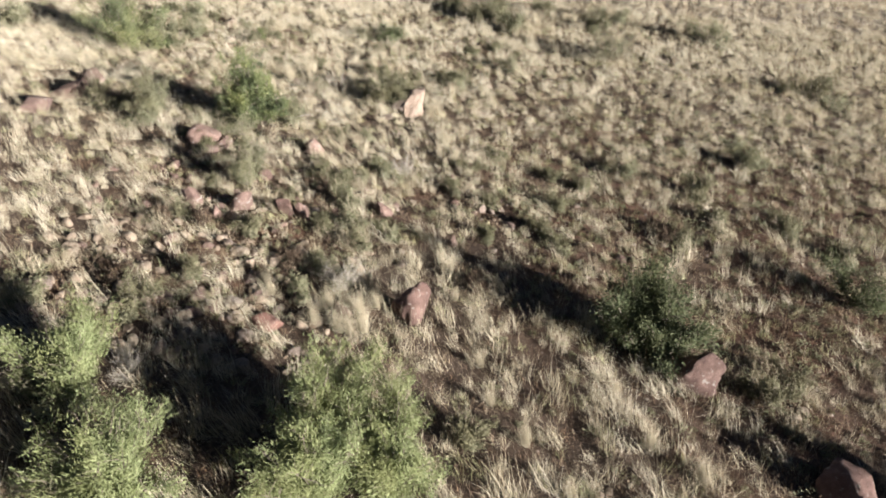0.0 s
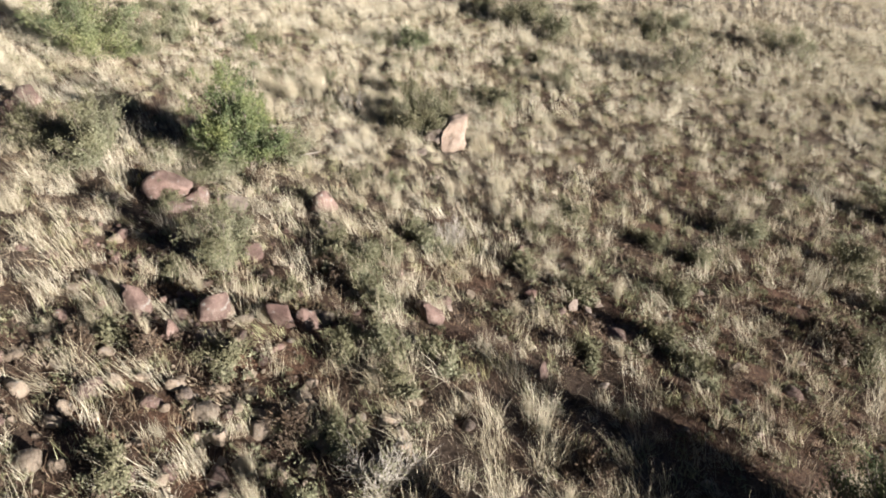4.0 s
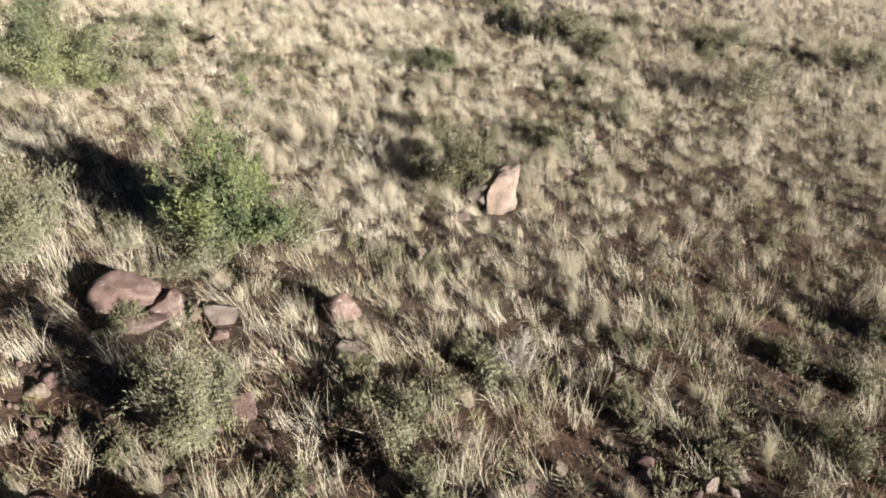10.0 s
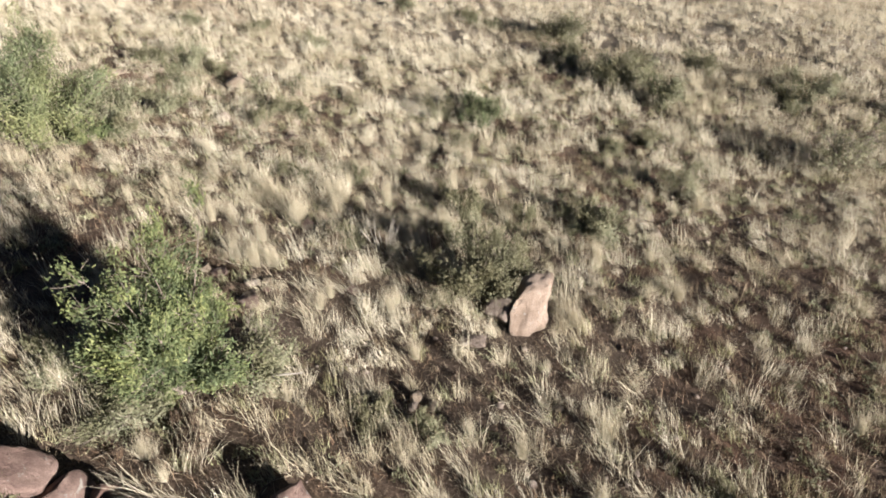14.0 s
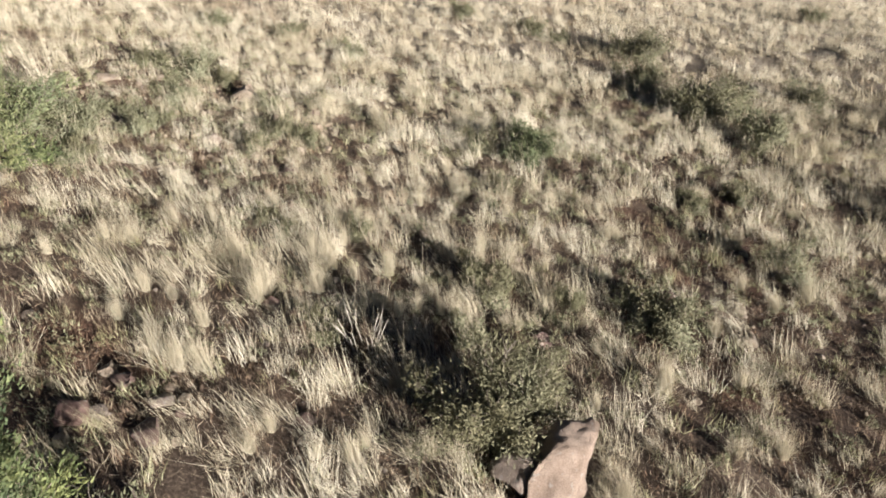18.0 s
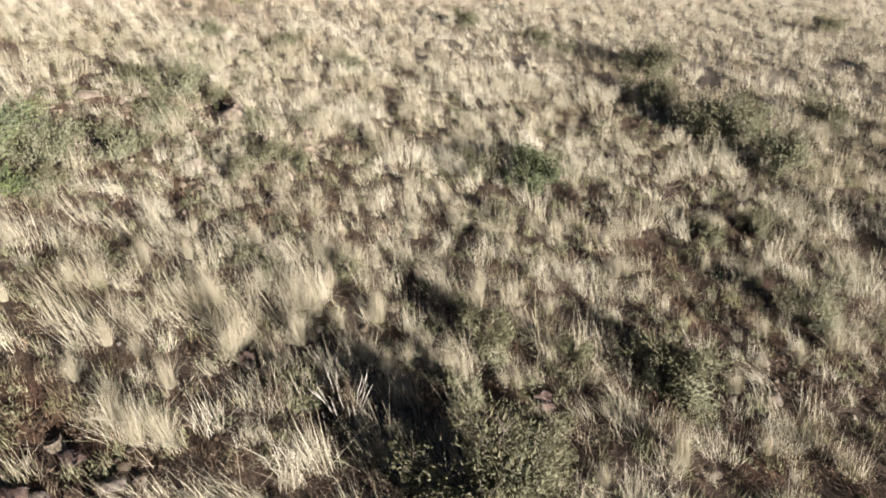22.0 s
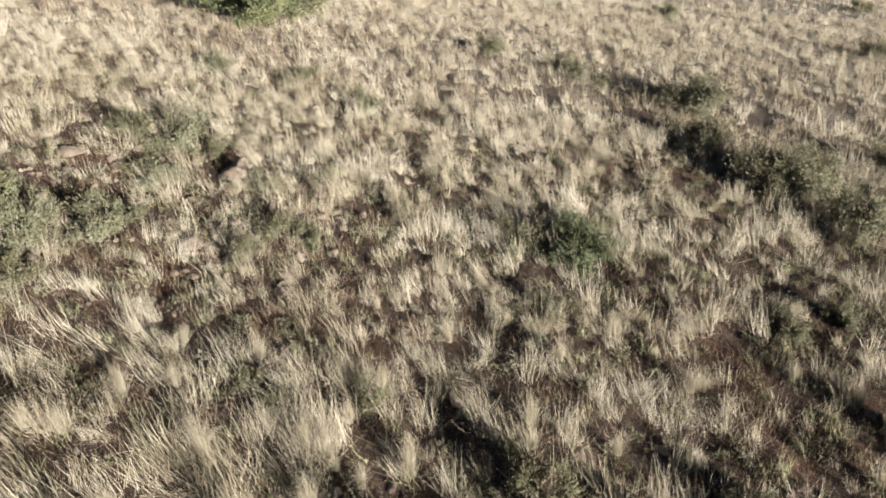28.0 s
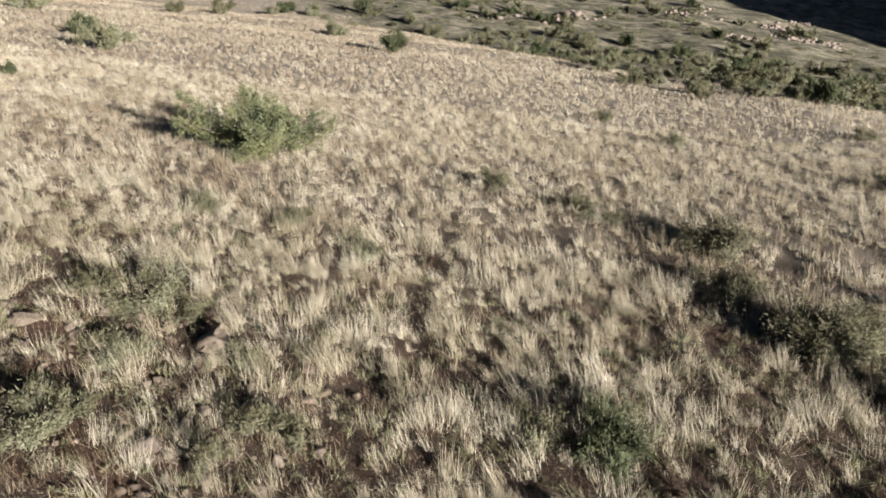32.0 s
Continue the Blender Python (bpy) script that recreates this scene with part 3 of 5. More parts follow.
# ---- low scrub: x, y, radius, height, leaf ----
LOW = [
    (-3.40, 19.70, 0.75, 0.42, LEAF_GREY),
    (-4.20, 19.55, 0.50, 0.34, LEAF_GREY),
    (-2.90, 20.40, 0.50, 0.40, LEAF_OLIVE),
    (-2.09, 30.76, 0.53, 0.51, LEAF_OLIVE),
    (0.57, 34.49, 1.15, 0.46, LEAF_GREY),
    (-15.26, 36.87, 1.23, 0.81, LEAF_GREY),
    (-14.68, 34.76, 0.84, 0.56, LEAF_GREEN),
    (-14.13, 37.93, 0.92, 0.81, LEAF_GREY),
    (-3.12, 33.64, 0.80, 0.77, SCRUB),
    (0.41, 34.14, 1.12, 0.45, LEAF_OLIVE),
    (-1.94, 31.48, 0.71, 0.37, LEAF_OLIVE),
    (3.47, 37.57, 0.85, 0.71, LEAF_GREY),
    (-3.34, 31.85, 0.53, 0.51, LEAF_GREY),
    (-5.93, 30.89, 0.65, 0.32, SCRUB),
    (-5.14, 30.88, 0.55, 0.29, SCRUB_BROWN),
    (-6.44, 30.77, 0.42, 0.33, SCRUB_BROWN),
    (-1.61, 33.86, 0.49, 0.38, SCRUB),
    (-8.89, 34.54, 0.43, 0.25, LEAF_OLIVE),
    (3.77, 50.53, 1.27, 1.16, LEAF_GREY),
    (-15.94, 44.13, 1.68, 0.62, LEAF_GREY),
    (-14.95, 36.66, 0.80, 0.55, LEAF_GREY),
    (-14.10, 35.39, 0.69, 0.39, LEAF_OLIVE),
    (-3.87, 39.39, 0.57, 0.29, LEAF_OLIVE),
    (-10.93, 38.64, 0.46, 0.44, LEAF_OLIVE),
    (-8.32, 34.42, 0.55, 0.28, LEAF_OLIVE),
    (-6.62, 34.85, 0.35, 0.48, SCRUB),
    (-14.15, 38.73, 0.64, 0.31, LEAF_GREY),
    (-2.21, 41.19, 0.42, 0.35, SCRUB_BROWN),
    (1.49, 40.98, 0.72, 0.33, SCRUB),
    (-16.01, 52.60, 0.98, 0.46, SCRUB),
    (-19.36, 51.76, 1.01, 0.50, LEAF_GREY),
    (-14.69, 43.70, 0.63, 0.50, LEAF_OLIVE),
    (-15.07, 41.23, 1.00, 0.42, LEAF_GREY),
    (-10.81, 40.08, 0.80, 0.54, LEAF_OLIVE),
    (-10.01, 40.06, 0.55, 0.44, SCRUB),
    (-9.85, 63.00, 1.27, 0.79, SCRUB),
    (-6.02, 61.67, 0.95, 0.43, SCRUB),
    (-12.21, 42.20, 0.56, 0.42, LEAF_GREY),
    (-10.99, 43.43, 0.51, 0.31, LEAF_OLIVE),
    (-5.70, 94.95, 1.58, 0.60, SCRUB),
    (-0.27, 83.04, 1.52, 0.82, LEAF_GREY),
    (16.63, 97.24, 1.71, 0.63, SCRUB),
    (-14.54, 41.40, 0.43, 0.25, LEAF_GREY),
    (-3.78, 19.46, 0.68, 0.37, LEAF_OLIVE),
    (-6.79, 23.45, 0.42, 0.40, SCRUB_BROWN),
    (-2.25, 21.31, 0.67, 0.32, LEAF_GREY),
    (1.57, 19.50, 0.56, 0.29, LEAF_OLIVE),
    (0.27, 20.35, 0.46, 0.35, LEAF_OLIVE),
    (-4.27, 20.66, 0.30, 0.52, LEAF_OLIVE),
    (4.24, 22.67, 0.58, 0.30, SCRUB),
    (5.19, 22.09, 0.58, 0.47, SCRUB),
    (-8.47, 21.42, 0.54, 0.36, SCRUB),
    (2.14, 23.96, 0.58, 0.29, LEAF_OLIVE),
    (-1.65, 20.75, 0.41, 0.26, LEAF_GREY),
    (-4.92, 18.03, 0.38, 0.23, LEAF_OLIVE),
    (-7.29, 18.28, 0.40, 0.31, LEAF_OLIVE),
    (3.95, 20.12, 0.68, 0.37, SCRUB),
    (1.04, 22.50, 0.53, 0.28, SCRUB),
    (-3.09, 24.60, 0.38, 0.23, LEAF_GREY),
    (3.21, 17.99, 0.53, 0.46, LEAF_OLIVE),
    (1.40, 17.22, 0.48, 0.26, SCRUB),
    (-3.51, 16.21, 0.49, 0.51, SCRUB),
    (-2.47, 16.33, 0.41, 0.65, LEAF_GREY),
    (-4.18, 19.02, 0.64, 0.31, SCRUB_BROWN),
    (3.57, 16.97, 0.61, 0.32, SCRUB),
    (-7.46, 15.54, 0.69, 0.33, LEAF_OLIVE),
    (-6.85, 11.63, 0.51, 0.30, LEAF_OLIVE),
    (-5.35, 15.51, 0.61, 0.38, LEAF_OLIVE),
    (-6.70, 15.41, 0.37, 0.47, SCRUB_BROWN),
    (-4.02, 14.19, 0.51, 0.40, SCRUB_BROWN),
    (-3.11, 14.01, 0.50, 0.40, LEAF_GREY),
    (9.80, 20.34, 0.81, 0.47, SCRUB),
    (7.50, 18.77, 0.73, 0.34, SCRUB_BROWN),
    (0.95, 13.74, 0.45, 0.29, SCRUB_BROWN),
    (-3.13, 18.01, 0.62, 0.68, LEAF_GREY),
    (-7.56, 12.19, 0.59, 0.30, SCRUB_BROWN),
    (-7.72, 15.14, 0.38, 0.47, SCRUB_BROWN),
    (-2.33, 15.49, 0.50, 0.45, LEAF_OLIVE),
    (17.96, 47.11, 2.09, 1.30, LEAF_GREY),
    (20.97, 37.30, 2.33, 0.86, SCRUB),
    (12.98, 26.09, 1.43, 0.62, LEAF_GREY),
    (12.67, 15.61, 1.45, 1.22, LEAF_DARK),
    (0.66, 8.07, 0.57, 0.68, LEAF_OLIVE),
    (-21.90, 34.57, 1.36, 1.12, LEAF_GREY),
    (-12.53, 24.39, 1.19, 0.98, LEAF_OLIVE),
    (7.67, 10.40, 0.73, 0.64, LEAF_OLIVE),
    (8.68, 11.13, 0.69, 0.55, LEAF_OLIVE),
    (-3.13, 16.67, 0.60, 0.37, LEAF_GREY),
    (9.86, 22.53, 1.03, 0.65, LEAF_OLIVE),
    (7.21, 23.87, 0.81, 0.55, LEAF_GREY),
    (-3.48, 12.30, 0.42, 0.53, LEAF_GREY),
    (-6.08, 12.75, 0.51, 0.49, LEAF_OLIVE),
    (-6.82, 10.77, 0.54, 0.56, LEAF_OLIVE),
    (-8.90, 10.57, 0.76, 0.42, LEAF_GREY),
    (10.41, 49.01, 1.68, 0.66, SCRUB),
    (7.24, 53.24, 1.57, 0.59, SCRUB),
    (13.60, 18.47, 0.87, 0.41, SCRUB),
    (12.36, 20.28, 1.00, 0.42, SCRUB),
    (8.02, 18.48, 0.79, 0.36, SCRUB),
    (-6.86, 7.65, 0.70, 0.71, LEAF_GREY),
    (-1.56, 16.31, 0.50, 0.42, LEAF_GREY),
    (-9.60, 24.42, 0.70, 0.33, LEAF_GREY),
    (-8.42, 24.05, 0.61, 0.30, SCRUB),
    (-4.08, 24.78, 0.49, 0.27, LEAF_OLIVE),
    (-5.29, 42.30, 0.98, 0.43, SCRUB),
    (-3.39, 43.70, 0.91, 0.39, LEAF_GREY),
    (11.94, 50.94, 1.80, 0.80, LEAF_GREY),
    (-3.89, 59.96, 1.06, 0.44, SCRUB),
    (-12.42, 50.88, 1.10, 0.45, LEAF_GREY),
    (-17.43, 43.76, 0.95, 0.49, SCRUB),
    (-15.96, 36.92, 0.99, 0.58, LEAF_GREY),
    (11.77, 74.35, 1.49, 0.74, SCRUB),
    (-5.22, 60.19, 1.21, 0.48, SCRUB),
    (2.95, 41.96, 0.61, 0.40, SCRUB),
    (-3.75, 34.14, 0.51, 0.56, SCRUB),
    (0.23, 34.47, 0.87, 0.38, LEAF_GREY),
]
LOOKS = {LEAF_GREEN: "low fresh green scrub bush in dry grass", LEAF_OLIVE: "low olive green scrub bush in dry grass", LEAF_DARK: "low dark green scrub bush",
         LEAF_GREY: "low grey-green twiggy scrub bush", SCRUB: "low dull olive karoo scrub bush", SCRUB_BROWN: "low brown half-dead scrub bush"}
for n, (sx, sy, sr, sh, leaf) in enumerate(LOW):
    shrub("scrub_bush", sx, sy, sr, sh, leaf, LOOKS[leaf], 200 + n, int(1100 + 2400 * min(sr, 1.4)), 0.030 + 0.013 * sr, stems=7 + int(4 * sr), group="scrub on the slope",
          low=True, twigs=2, bare=0.25, spread=1.0, slim=0.30)

# ---- boulders ----
rock("boulder", -0.70, 12.05, (0.46, 0.42, 0.62), ROCK_RED, "red-brown angular boulder in dry grass", 1, level=4, tilt=(0, 10), sink=0.2)
rock("boulder", 6.02, 10.7, (0.55, 0.48, 0.70), ROCK_RED, "rounded brown boulder beside a dark shrub", 2, level=4, sink=0.14)
rock("boulder", -8.65, 21.95, (0.64, 0.52, 0.46), ROCK_PINK, "large smooth rounded pinkish red boulder", 9, level=4, sink=0.30, rough=0.16, cuts=7, depth=(0.55, 0.90), turn=25, tilt=(0, 6))
rock("boulder", -1.42, 28.75, (0.47, 0.92, 0.44), ROCK_SLAB, "pale pinkish slab of rock leaning against a bush", 7, level=4, tilt=(40, 0), sink=0.06, turn=-8, cuts=14, rough=0.30)
# the slab's shaded left part, its shade put in as a greyer stone
rock("boulder", -2.0, 28.75, (0.42, 0.45, 0.42), ROCK_GREY, "shaded left part of a pale slab, put in as a grey-brown rock", 18, level=4, tilt=(15, -8), sink=0.22, cuts=14, depth=(0.30, 0.70))
rock("boulder", -7.92, 21.95, (0.42, 0.34, 0.30), ROCK_PINK, "broken pinkish rock beside a rounded boulder", 6, level=4, sink=0.28, turn=30, cuts=12, depth=(0.28, 0.66))
rock("boulder", -8.3, 21.35, (0.62, 0.26, 0.17), ROCK_PINK, "flat pinkish ledge of rock half buried in soil", 16, level=4, sink=0.36, turn=8, cuts=14, depth=(0.30, 0.7))
rock("boulder", -7.38, 22.05, (0.26, 0.22, 0.24), ROCK_RED, "dark red broken rock at the foot of a ledge", 17, level=3, sink=0.26, turn=50, cuts=12, depth=(0.28, 0.66))
rock("boulder", -4.85, 22.5, (0.38, 0.30, 0.36), ROCK_PINK, "pinkish angular rock standing in dry grass", 19, level=4, sink=0.18, turn=20, cuts=9, depth=(0.40, 0.80))
STONES = [
    (-3.95, 11.05, 0.32, 0.26, 0.22, ROCK_RUST),
    (8.26, 7.57, 0.64, 0.51, 0.49, ROCK_RED),
    (-7.39, 21.83, 0.16, 0.12, 0.12, ROCK_PINK),
    (-6.94, 21.89, 0.30, 0.24, 0.25, ROCK_GREY),
    (-14.88, 27.20, 0.62, 0.49, 0.35, ROCK_PINK),
    (-14.83, 25.42, 0.74, 0.59, 0.42, ROCK_RED),
    (-14.99, 22.90, 0.62, 0.50, 0.35, ROCK_PINK),
    (-7.36, 16.70, 0.28, 0.22, 0.61, ROCK_PINK),
    (-6.53, 16.05, 0.17, 0.14, 0.24, ROCK_PINK),
    (-5.98, 16.85, 0.32, 0.26, 0.42, ROCK_PINK),
    (-4.70, 16.85, 0.26, 0.20, 0.42, ROCK_RED),
    (-4.25, 16.95, 0.22, 0.18, 0.50, ROCK_PINK),
    (-5.36, 15.86, 0.15, 0.12, 0.19, ROCK_PALE),
    (-1.83, 17.69, 0.24, 0.19, 0.30, ROCK_PINK),
    (2.17, 18.00, 0.28, 0.23, 0.10, ROCK_PINK),
    (0.31, 16.32, 0.16, 0.13, 0.20, ROCK_PINK),
    (-8.10, 18.54, 0.15, 0.12, 0.13, ROCK_RED),
    (-8.51, 18.44, 0.11, 0.09, 0.11, ROCK_PINK),
    (-5.87, 19.39, 0.24, 0.19, 0.17, ROCK_PINK),
    (0.40, 19.29, 0.15, 0.12, 0.15, ROCK_RED),
    (-0.99, 19.01, 0.12, 0.10, 0.11, ROCK_PALE),
    (-3.21, 18.67, 0.09, 0.07, 0.08, ROCK_PALE),
    (1.33, 18.89, 0.13, 0.10, 0.26, ROCK_GREY),
    (1.66, 18.80, 0.10, 0.08, 0.13, ROCK_GREY),
    (-1.47, 18.31, 0.07, 0.06, 0.13, ROCK_GREY),
    (-7.72, 17.25, 0.20, 0.16, 0.17, ROCK_PINK),
    (1.98, 19.22, 0.12, 0.10, 0.05, ROCK_GREY),
    (0.16, 20.74, 0.12, 0.09, 0.10, ROCK_GREY),
    (-5.39, 19.19, 0.06, 0.05, 0.20, ROCK_PALE),
    (-5.81, 21.05, 0.09, 0.07, 0.05, ROCK_PALE),
    (-8.73, 28.60, 0.22, 0.18, 0.08, ROCK_PALE),
    (-8.35, 28.42, 0.20, 0.16, 0.10, ROCK_PINK),
    (-7.54, 28.21, 0.18, 0.15, 0.11, ROCK_GREY),
    (-8.44, 27.51, 0.24, 0.19, 0.18, ROCK_RED),
    (-7.31, 27.59, 0.27, 0.22, 0.14, ROCK_PINK),
    (-5.40, 28.73, 0.17, 0.14, 0.09, ROCK_PINK),
    (-7.21, 31.42, 0.17, 0.14, 0.18, ROCK_PINK),
    (-1.97, 32.36, 0.16, 0.13, 0.10, ROCK_PINK),
    (-0.70, 34.75, 0.09, 0.07, 0.05, ROCK_PALE),
    (-13.35, 42.60, 0.48, 0.40, 0.28, ROCK_PALE),
    (-9.61, 37.70, 0.22, 0.18, 0.08, ROCK_PALE),
    (-12.03, 40.07, 0.12, 0.09, 0.12, ROCK_PALE),
    (-12.01, 39.25, 0.13, 0.10, 0.11, ROCK_PALE),
    (-11.23, 40.90, 0.12, 0.09, 0.09, ROCK_PALE),
    (-8.64, 35.63, 0.12, 0.10, 0.10, ROCK_PINK),
    (-8.30, 35.40, 0.10, 0.08, 0.05, ROCK_PINK),
    (-5.22, 35.62, 0.13, 0.10, 0.14, ROCK_PALE),
    (-2.03, 32.48, 0.19, 0.16, 0.07, ROCK_PINK),
    (-2.29, 32.12, 0.08, 0.06, 0.07, ROCK_PALE),
    (-0.53, 34.84, 0.11, 0.09, 0.09, ROCK_GREY),
    (0.71, 35.44, 0.11, 0.09, 0.11, ROCK_PINK),
    (1.41, 35.62, 0.09, 0.07, 0.07, ROCK_PINK),
    (-10.80, 31.16, 0.09, 0.07, 0.05, ROCK_PALE),
    (-13.53, 40.62, 0.14, 0.11, 0.09, ROCK_PALE),
    (-17.61, 41.36, 0.35, 0.28, 0.12, ROCK_PALE),
    (-10.75, 42.52, 0.14, 0.11, 0.11, ROCK_PINK),
    (-15.01, 38.41, 0.26, 0.21, 0.09, ROCK_PALE),
    (-2.57, 27.45, 0.29, 0.23, 0.10, ROCK_GREY),
    (-4.49, 21.28, 0.32, 0.25, 0.11, ROCK_GREY),
    (0.34, 21.47, 0.11, 0.09, 0.13, ROCK_PINK),
    (-3.45, 25.43, 0.14, 0.11, 0.10, ROCK_PALE),
    (6.09, 24.13, 0.11, 0.09, 0.07, ROCK_PALE),
]
for n, (sx, sy, hx, hy, hz, mat) in enumerate(STONES):
    look_of = {ROCK_RUST: "rust-red broken rock in grass", ROCK_RED: "red-brown weathered rock in grass", ROCK_PINK: "pinkish angular rock in grass", ROCK_PALE: "pale tan rock in grass", ROCK_GREY: "grey-brown weathered rock in grass"}[mat]
    rock("rock", sx, sy, (hx * 1.1, hy * 1.1, min(hz, 1.5 * hx) * 1.05), mat, look_of, 300 + n, turn=(n * 47) % 360 if hz < hx else 0, sink=0.24, level=3, group="rocks on the slope", cuts=11, depth=(0.25, 0.66), tilt=((n * 13) % 17 - 8, (n * 7) % 15 - 7))
PEBBLES = [
    (-4.16, 12.06, 0.16), (-3.94, 11.72, 0.12), (-5.62, 10.99, 0.22), (-6.30, 11.38, 0.13),
    (-5.94, 17.05, 0.27), (-5.98, 16.13, 0.17), (-5.36, 16.27, 0.13), (-3.26, 11.59, 0.13),
    (-2.88, 11.32, 0.20), (-7.59, 11.37, 0.14), (-7.41, 11.07, 0.23), (-7.10, 10.67, 0.25),
    (-6.28, 12.74, 0.10), (-7.42, 16.64, 0.14), (-6.58, 16.72, 0.20), (-7.37, 12.73, 0.22),
    (-6.94, 12.78, 0.14), (-4.92, 11.66, 0.22), (-5.73, 11.86, 0.26), (-9.00, 14.64, 0.19),
    (-2.79, 12.11, 0.12), (-4.79, 11.07, 0.12), (-4.86, 15.70, 0.12), (-2.88, 18.56, 0.13),
    (-2.22, 15.66, 0.09), (4.61, 17.37, 0.10), (5.57, 16.70, 0.22), (2.89, 13.92, 0.10),
    (-7.78, 11.42, 0.13), (-7.44, 10.84, 0.25), (-6.04, 10.97, 0.23), (-5.65, 10.70, 0.20),
    (-5.81, 11.72, 0.14), (-3.82, 11.87, 0.13), (-8.27, 10.53, 0.11), (8.24, 9.82, 0.16),
    (8.57, 10.11, 0.18), (8.38, 9.10, 0.12), (9.80, 9.64, 0.08), (3.07, 6.94, 0.10),
    (3.31, 7.04, 0.09), (0.37, 19.10, 0.14), (1.05, 18.69, 0.13), (1.95, 19.27, 0.14),
    (1.69, 18.37, 0.07), (2.35, 17.52, 0.06), (4.11, 18.23, 0.07), (4.36, 18.14, 0.08),
    (4.51, 17.26, 0.09), (1.75, 17.73, 0.06), (0.97, 17.68, 0.08), (-4.62, 18.52, 0.08),
    (-4.30, 18.27, 0.07), (-4.82, 18.17, 0.09), (0.23, 21.56, 0.09), (0.52, 21.67, 0.08),
    (-4.31, 18.45, 0.11), (-3.96, 18.30, 0.10), (-4.43, 18.66, 0.06), (-3.55, 18.31, 0.17),
    (-8.69, 19.74, 0.12), (-8.46, 19.70, 0.10), (-5.03, 20.65, 0.07), (-4.57, 24.27, 0.09),
    (-3.11, 25.27, 0.13), (-3.50, 25.24, 0.11), (-7.16, 28.11, 0.10), (-7.27, 28.44, 0.09),
    (-8.36, 27.09, 0.13), (-8.24, 27.70, 0.16), (-9.56, 37.59, 0.23), (-11.99, 39.32, 0.17),
    (-11.98, 39.99, 0.14), (-11.26, 40.72, 0.13), (-11.61, 40.12, 0.12), (-10.73, 31.00, 0.08),
    (-10.65, 29.32, 0.14), (3.66, 34.95, 0.12), (2.13, 31.52, 0.08), (-1.47, 35.84, 0.12),
    (-2.91, 35.13, 0.14), (-3.40, 35.53, 0.09), (0.94, 35.74, 0.11), (2.24, 35.33, 0.13),
    (2.24, 34.19, 0.18), (-6.46, 32.87, 0.09), (-6.39, 30.78, 0.06), (-13.34, 40.71, 0.15),
    (-11.05, 36.80, 0.15), (-12.36, 33.66, 0.19), (-15.53, 38.62, 0.17), (-11.94, 37.27, 0.10),
    (-3.11, 35.49, 0.10), (-2.92, 35.49, 0.08), (-7.96, 35.82, 0.10), (-12.01, 36.04, 0.09),
    (-14.65, 41.41, 0.18), (-16.26, 41.43, 0.18), (-16.86, 40.41, 0.20), (-9.80, 38.16, 0.17),
    (-11.28, 38.34, 0.15), (-12.29, 38.48, 0.24), (-18.64, 42.10, 0.13), (-16.52, 42.73, 0.16)]
protos = []
for n in range(8):
    v, f = rock_points(500 + n, (1.0, 0.85, 0.62), 2, 12, 0.12)
    me = mesh_ob("stone", v, f, (ROCK_PALE, ROCK_GREY, ROCK_PINK, ROCK_PALE)[n % 4], smooth_faces=False)
    protos.append(me)
x, y, r = scatter(510, -9.5, -2.0, 9.3, 15.0, 125)
sizes = 0.07 + 0.17 * r.rand(125) ** 2
more = list(zip(x, y, sizes))
x, y, r = scatter(511, -9.0, -1.0, 14.5, 19.5, 60)
more += list(zip(x, y, 0.06 + 0.13 * r.rand(60) ** 2))
x, y, r = scatter(512, 0.0, 6.0, 15.0, 21.0, 30)
more += list(zip(x, y, 0.04 + 0.08 * r.rand(30) ** 2))
for n, (sx, sy, size) in enumerate(PEBBLES + more):
    p = protos[n % 8]
    ob = p if n < 8 else new("stone", p.data)
    size *= 1.1
    ob.matrix_world = pose(sx, sy, at_ground(sx, sy) + size * 0.18, (n * 31) % 25 - 12, (n * 17) % 25 - 12, (n * 73) % 360) @ Matrix.Diagonal((size, size, size * (0.8 + 0.5 * ((n * 29) % 10) / 10), 1))
    tagged(ob, ("pale tan loose stone on soil", "grey-brown loose stone on soil", "pinkish loose stone on soil", "pale tan loose stone on soil")[n % 4], "stone", "loose stones on the slope")

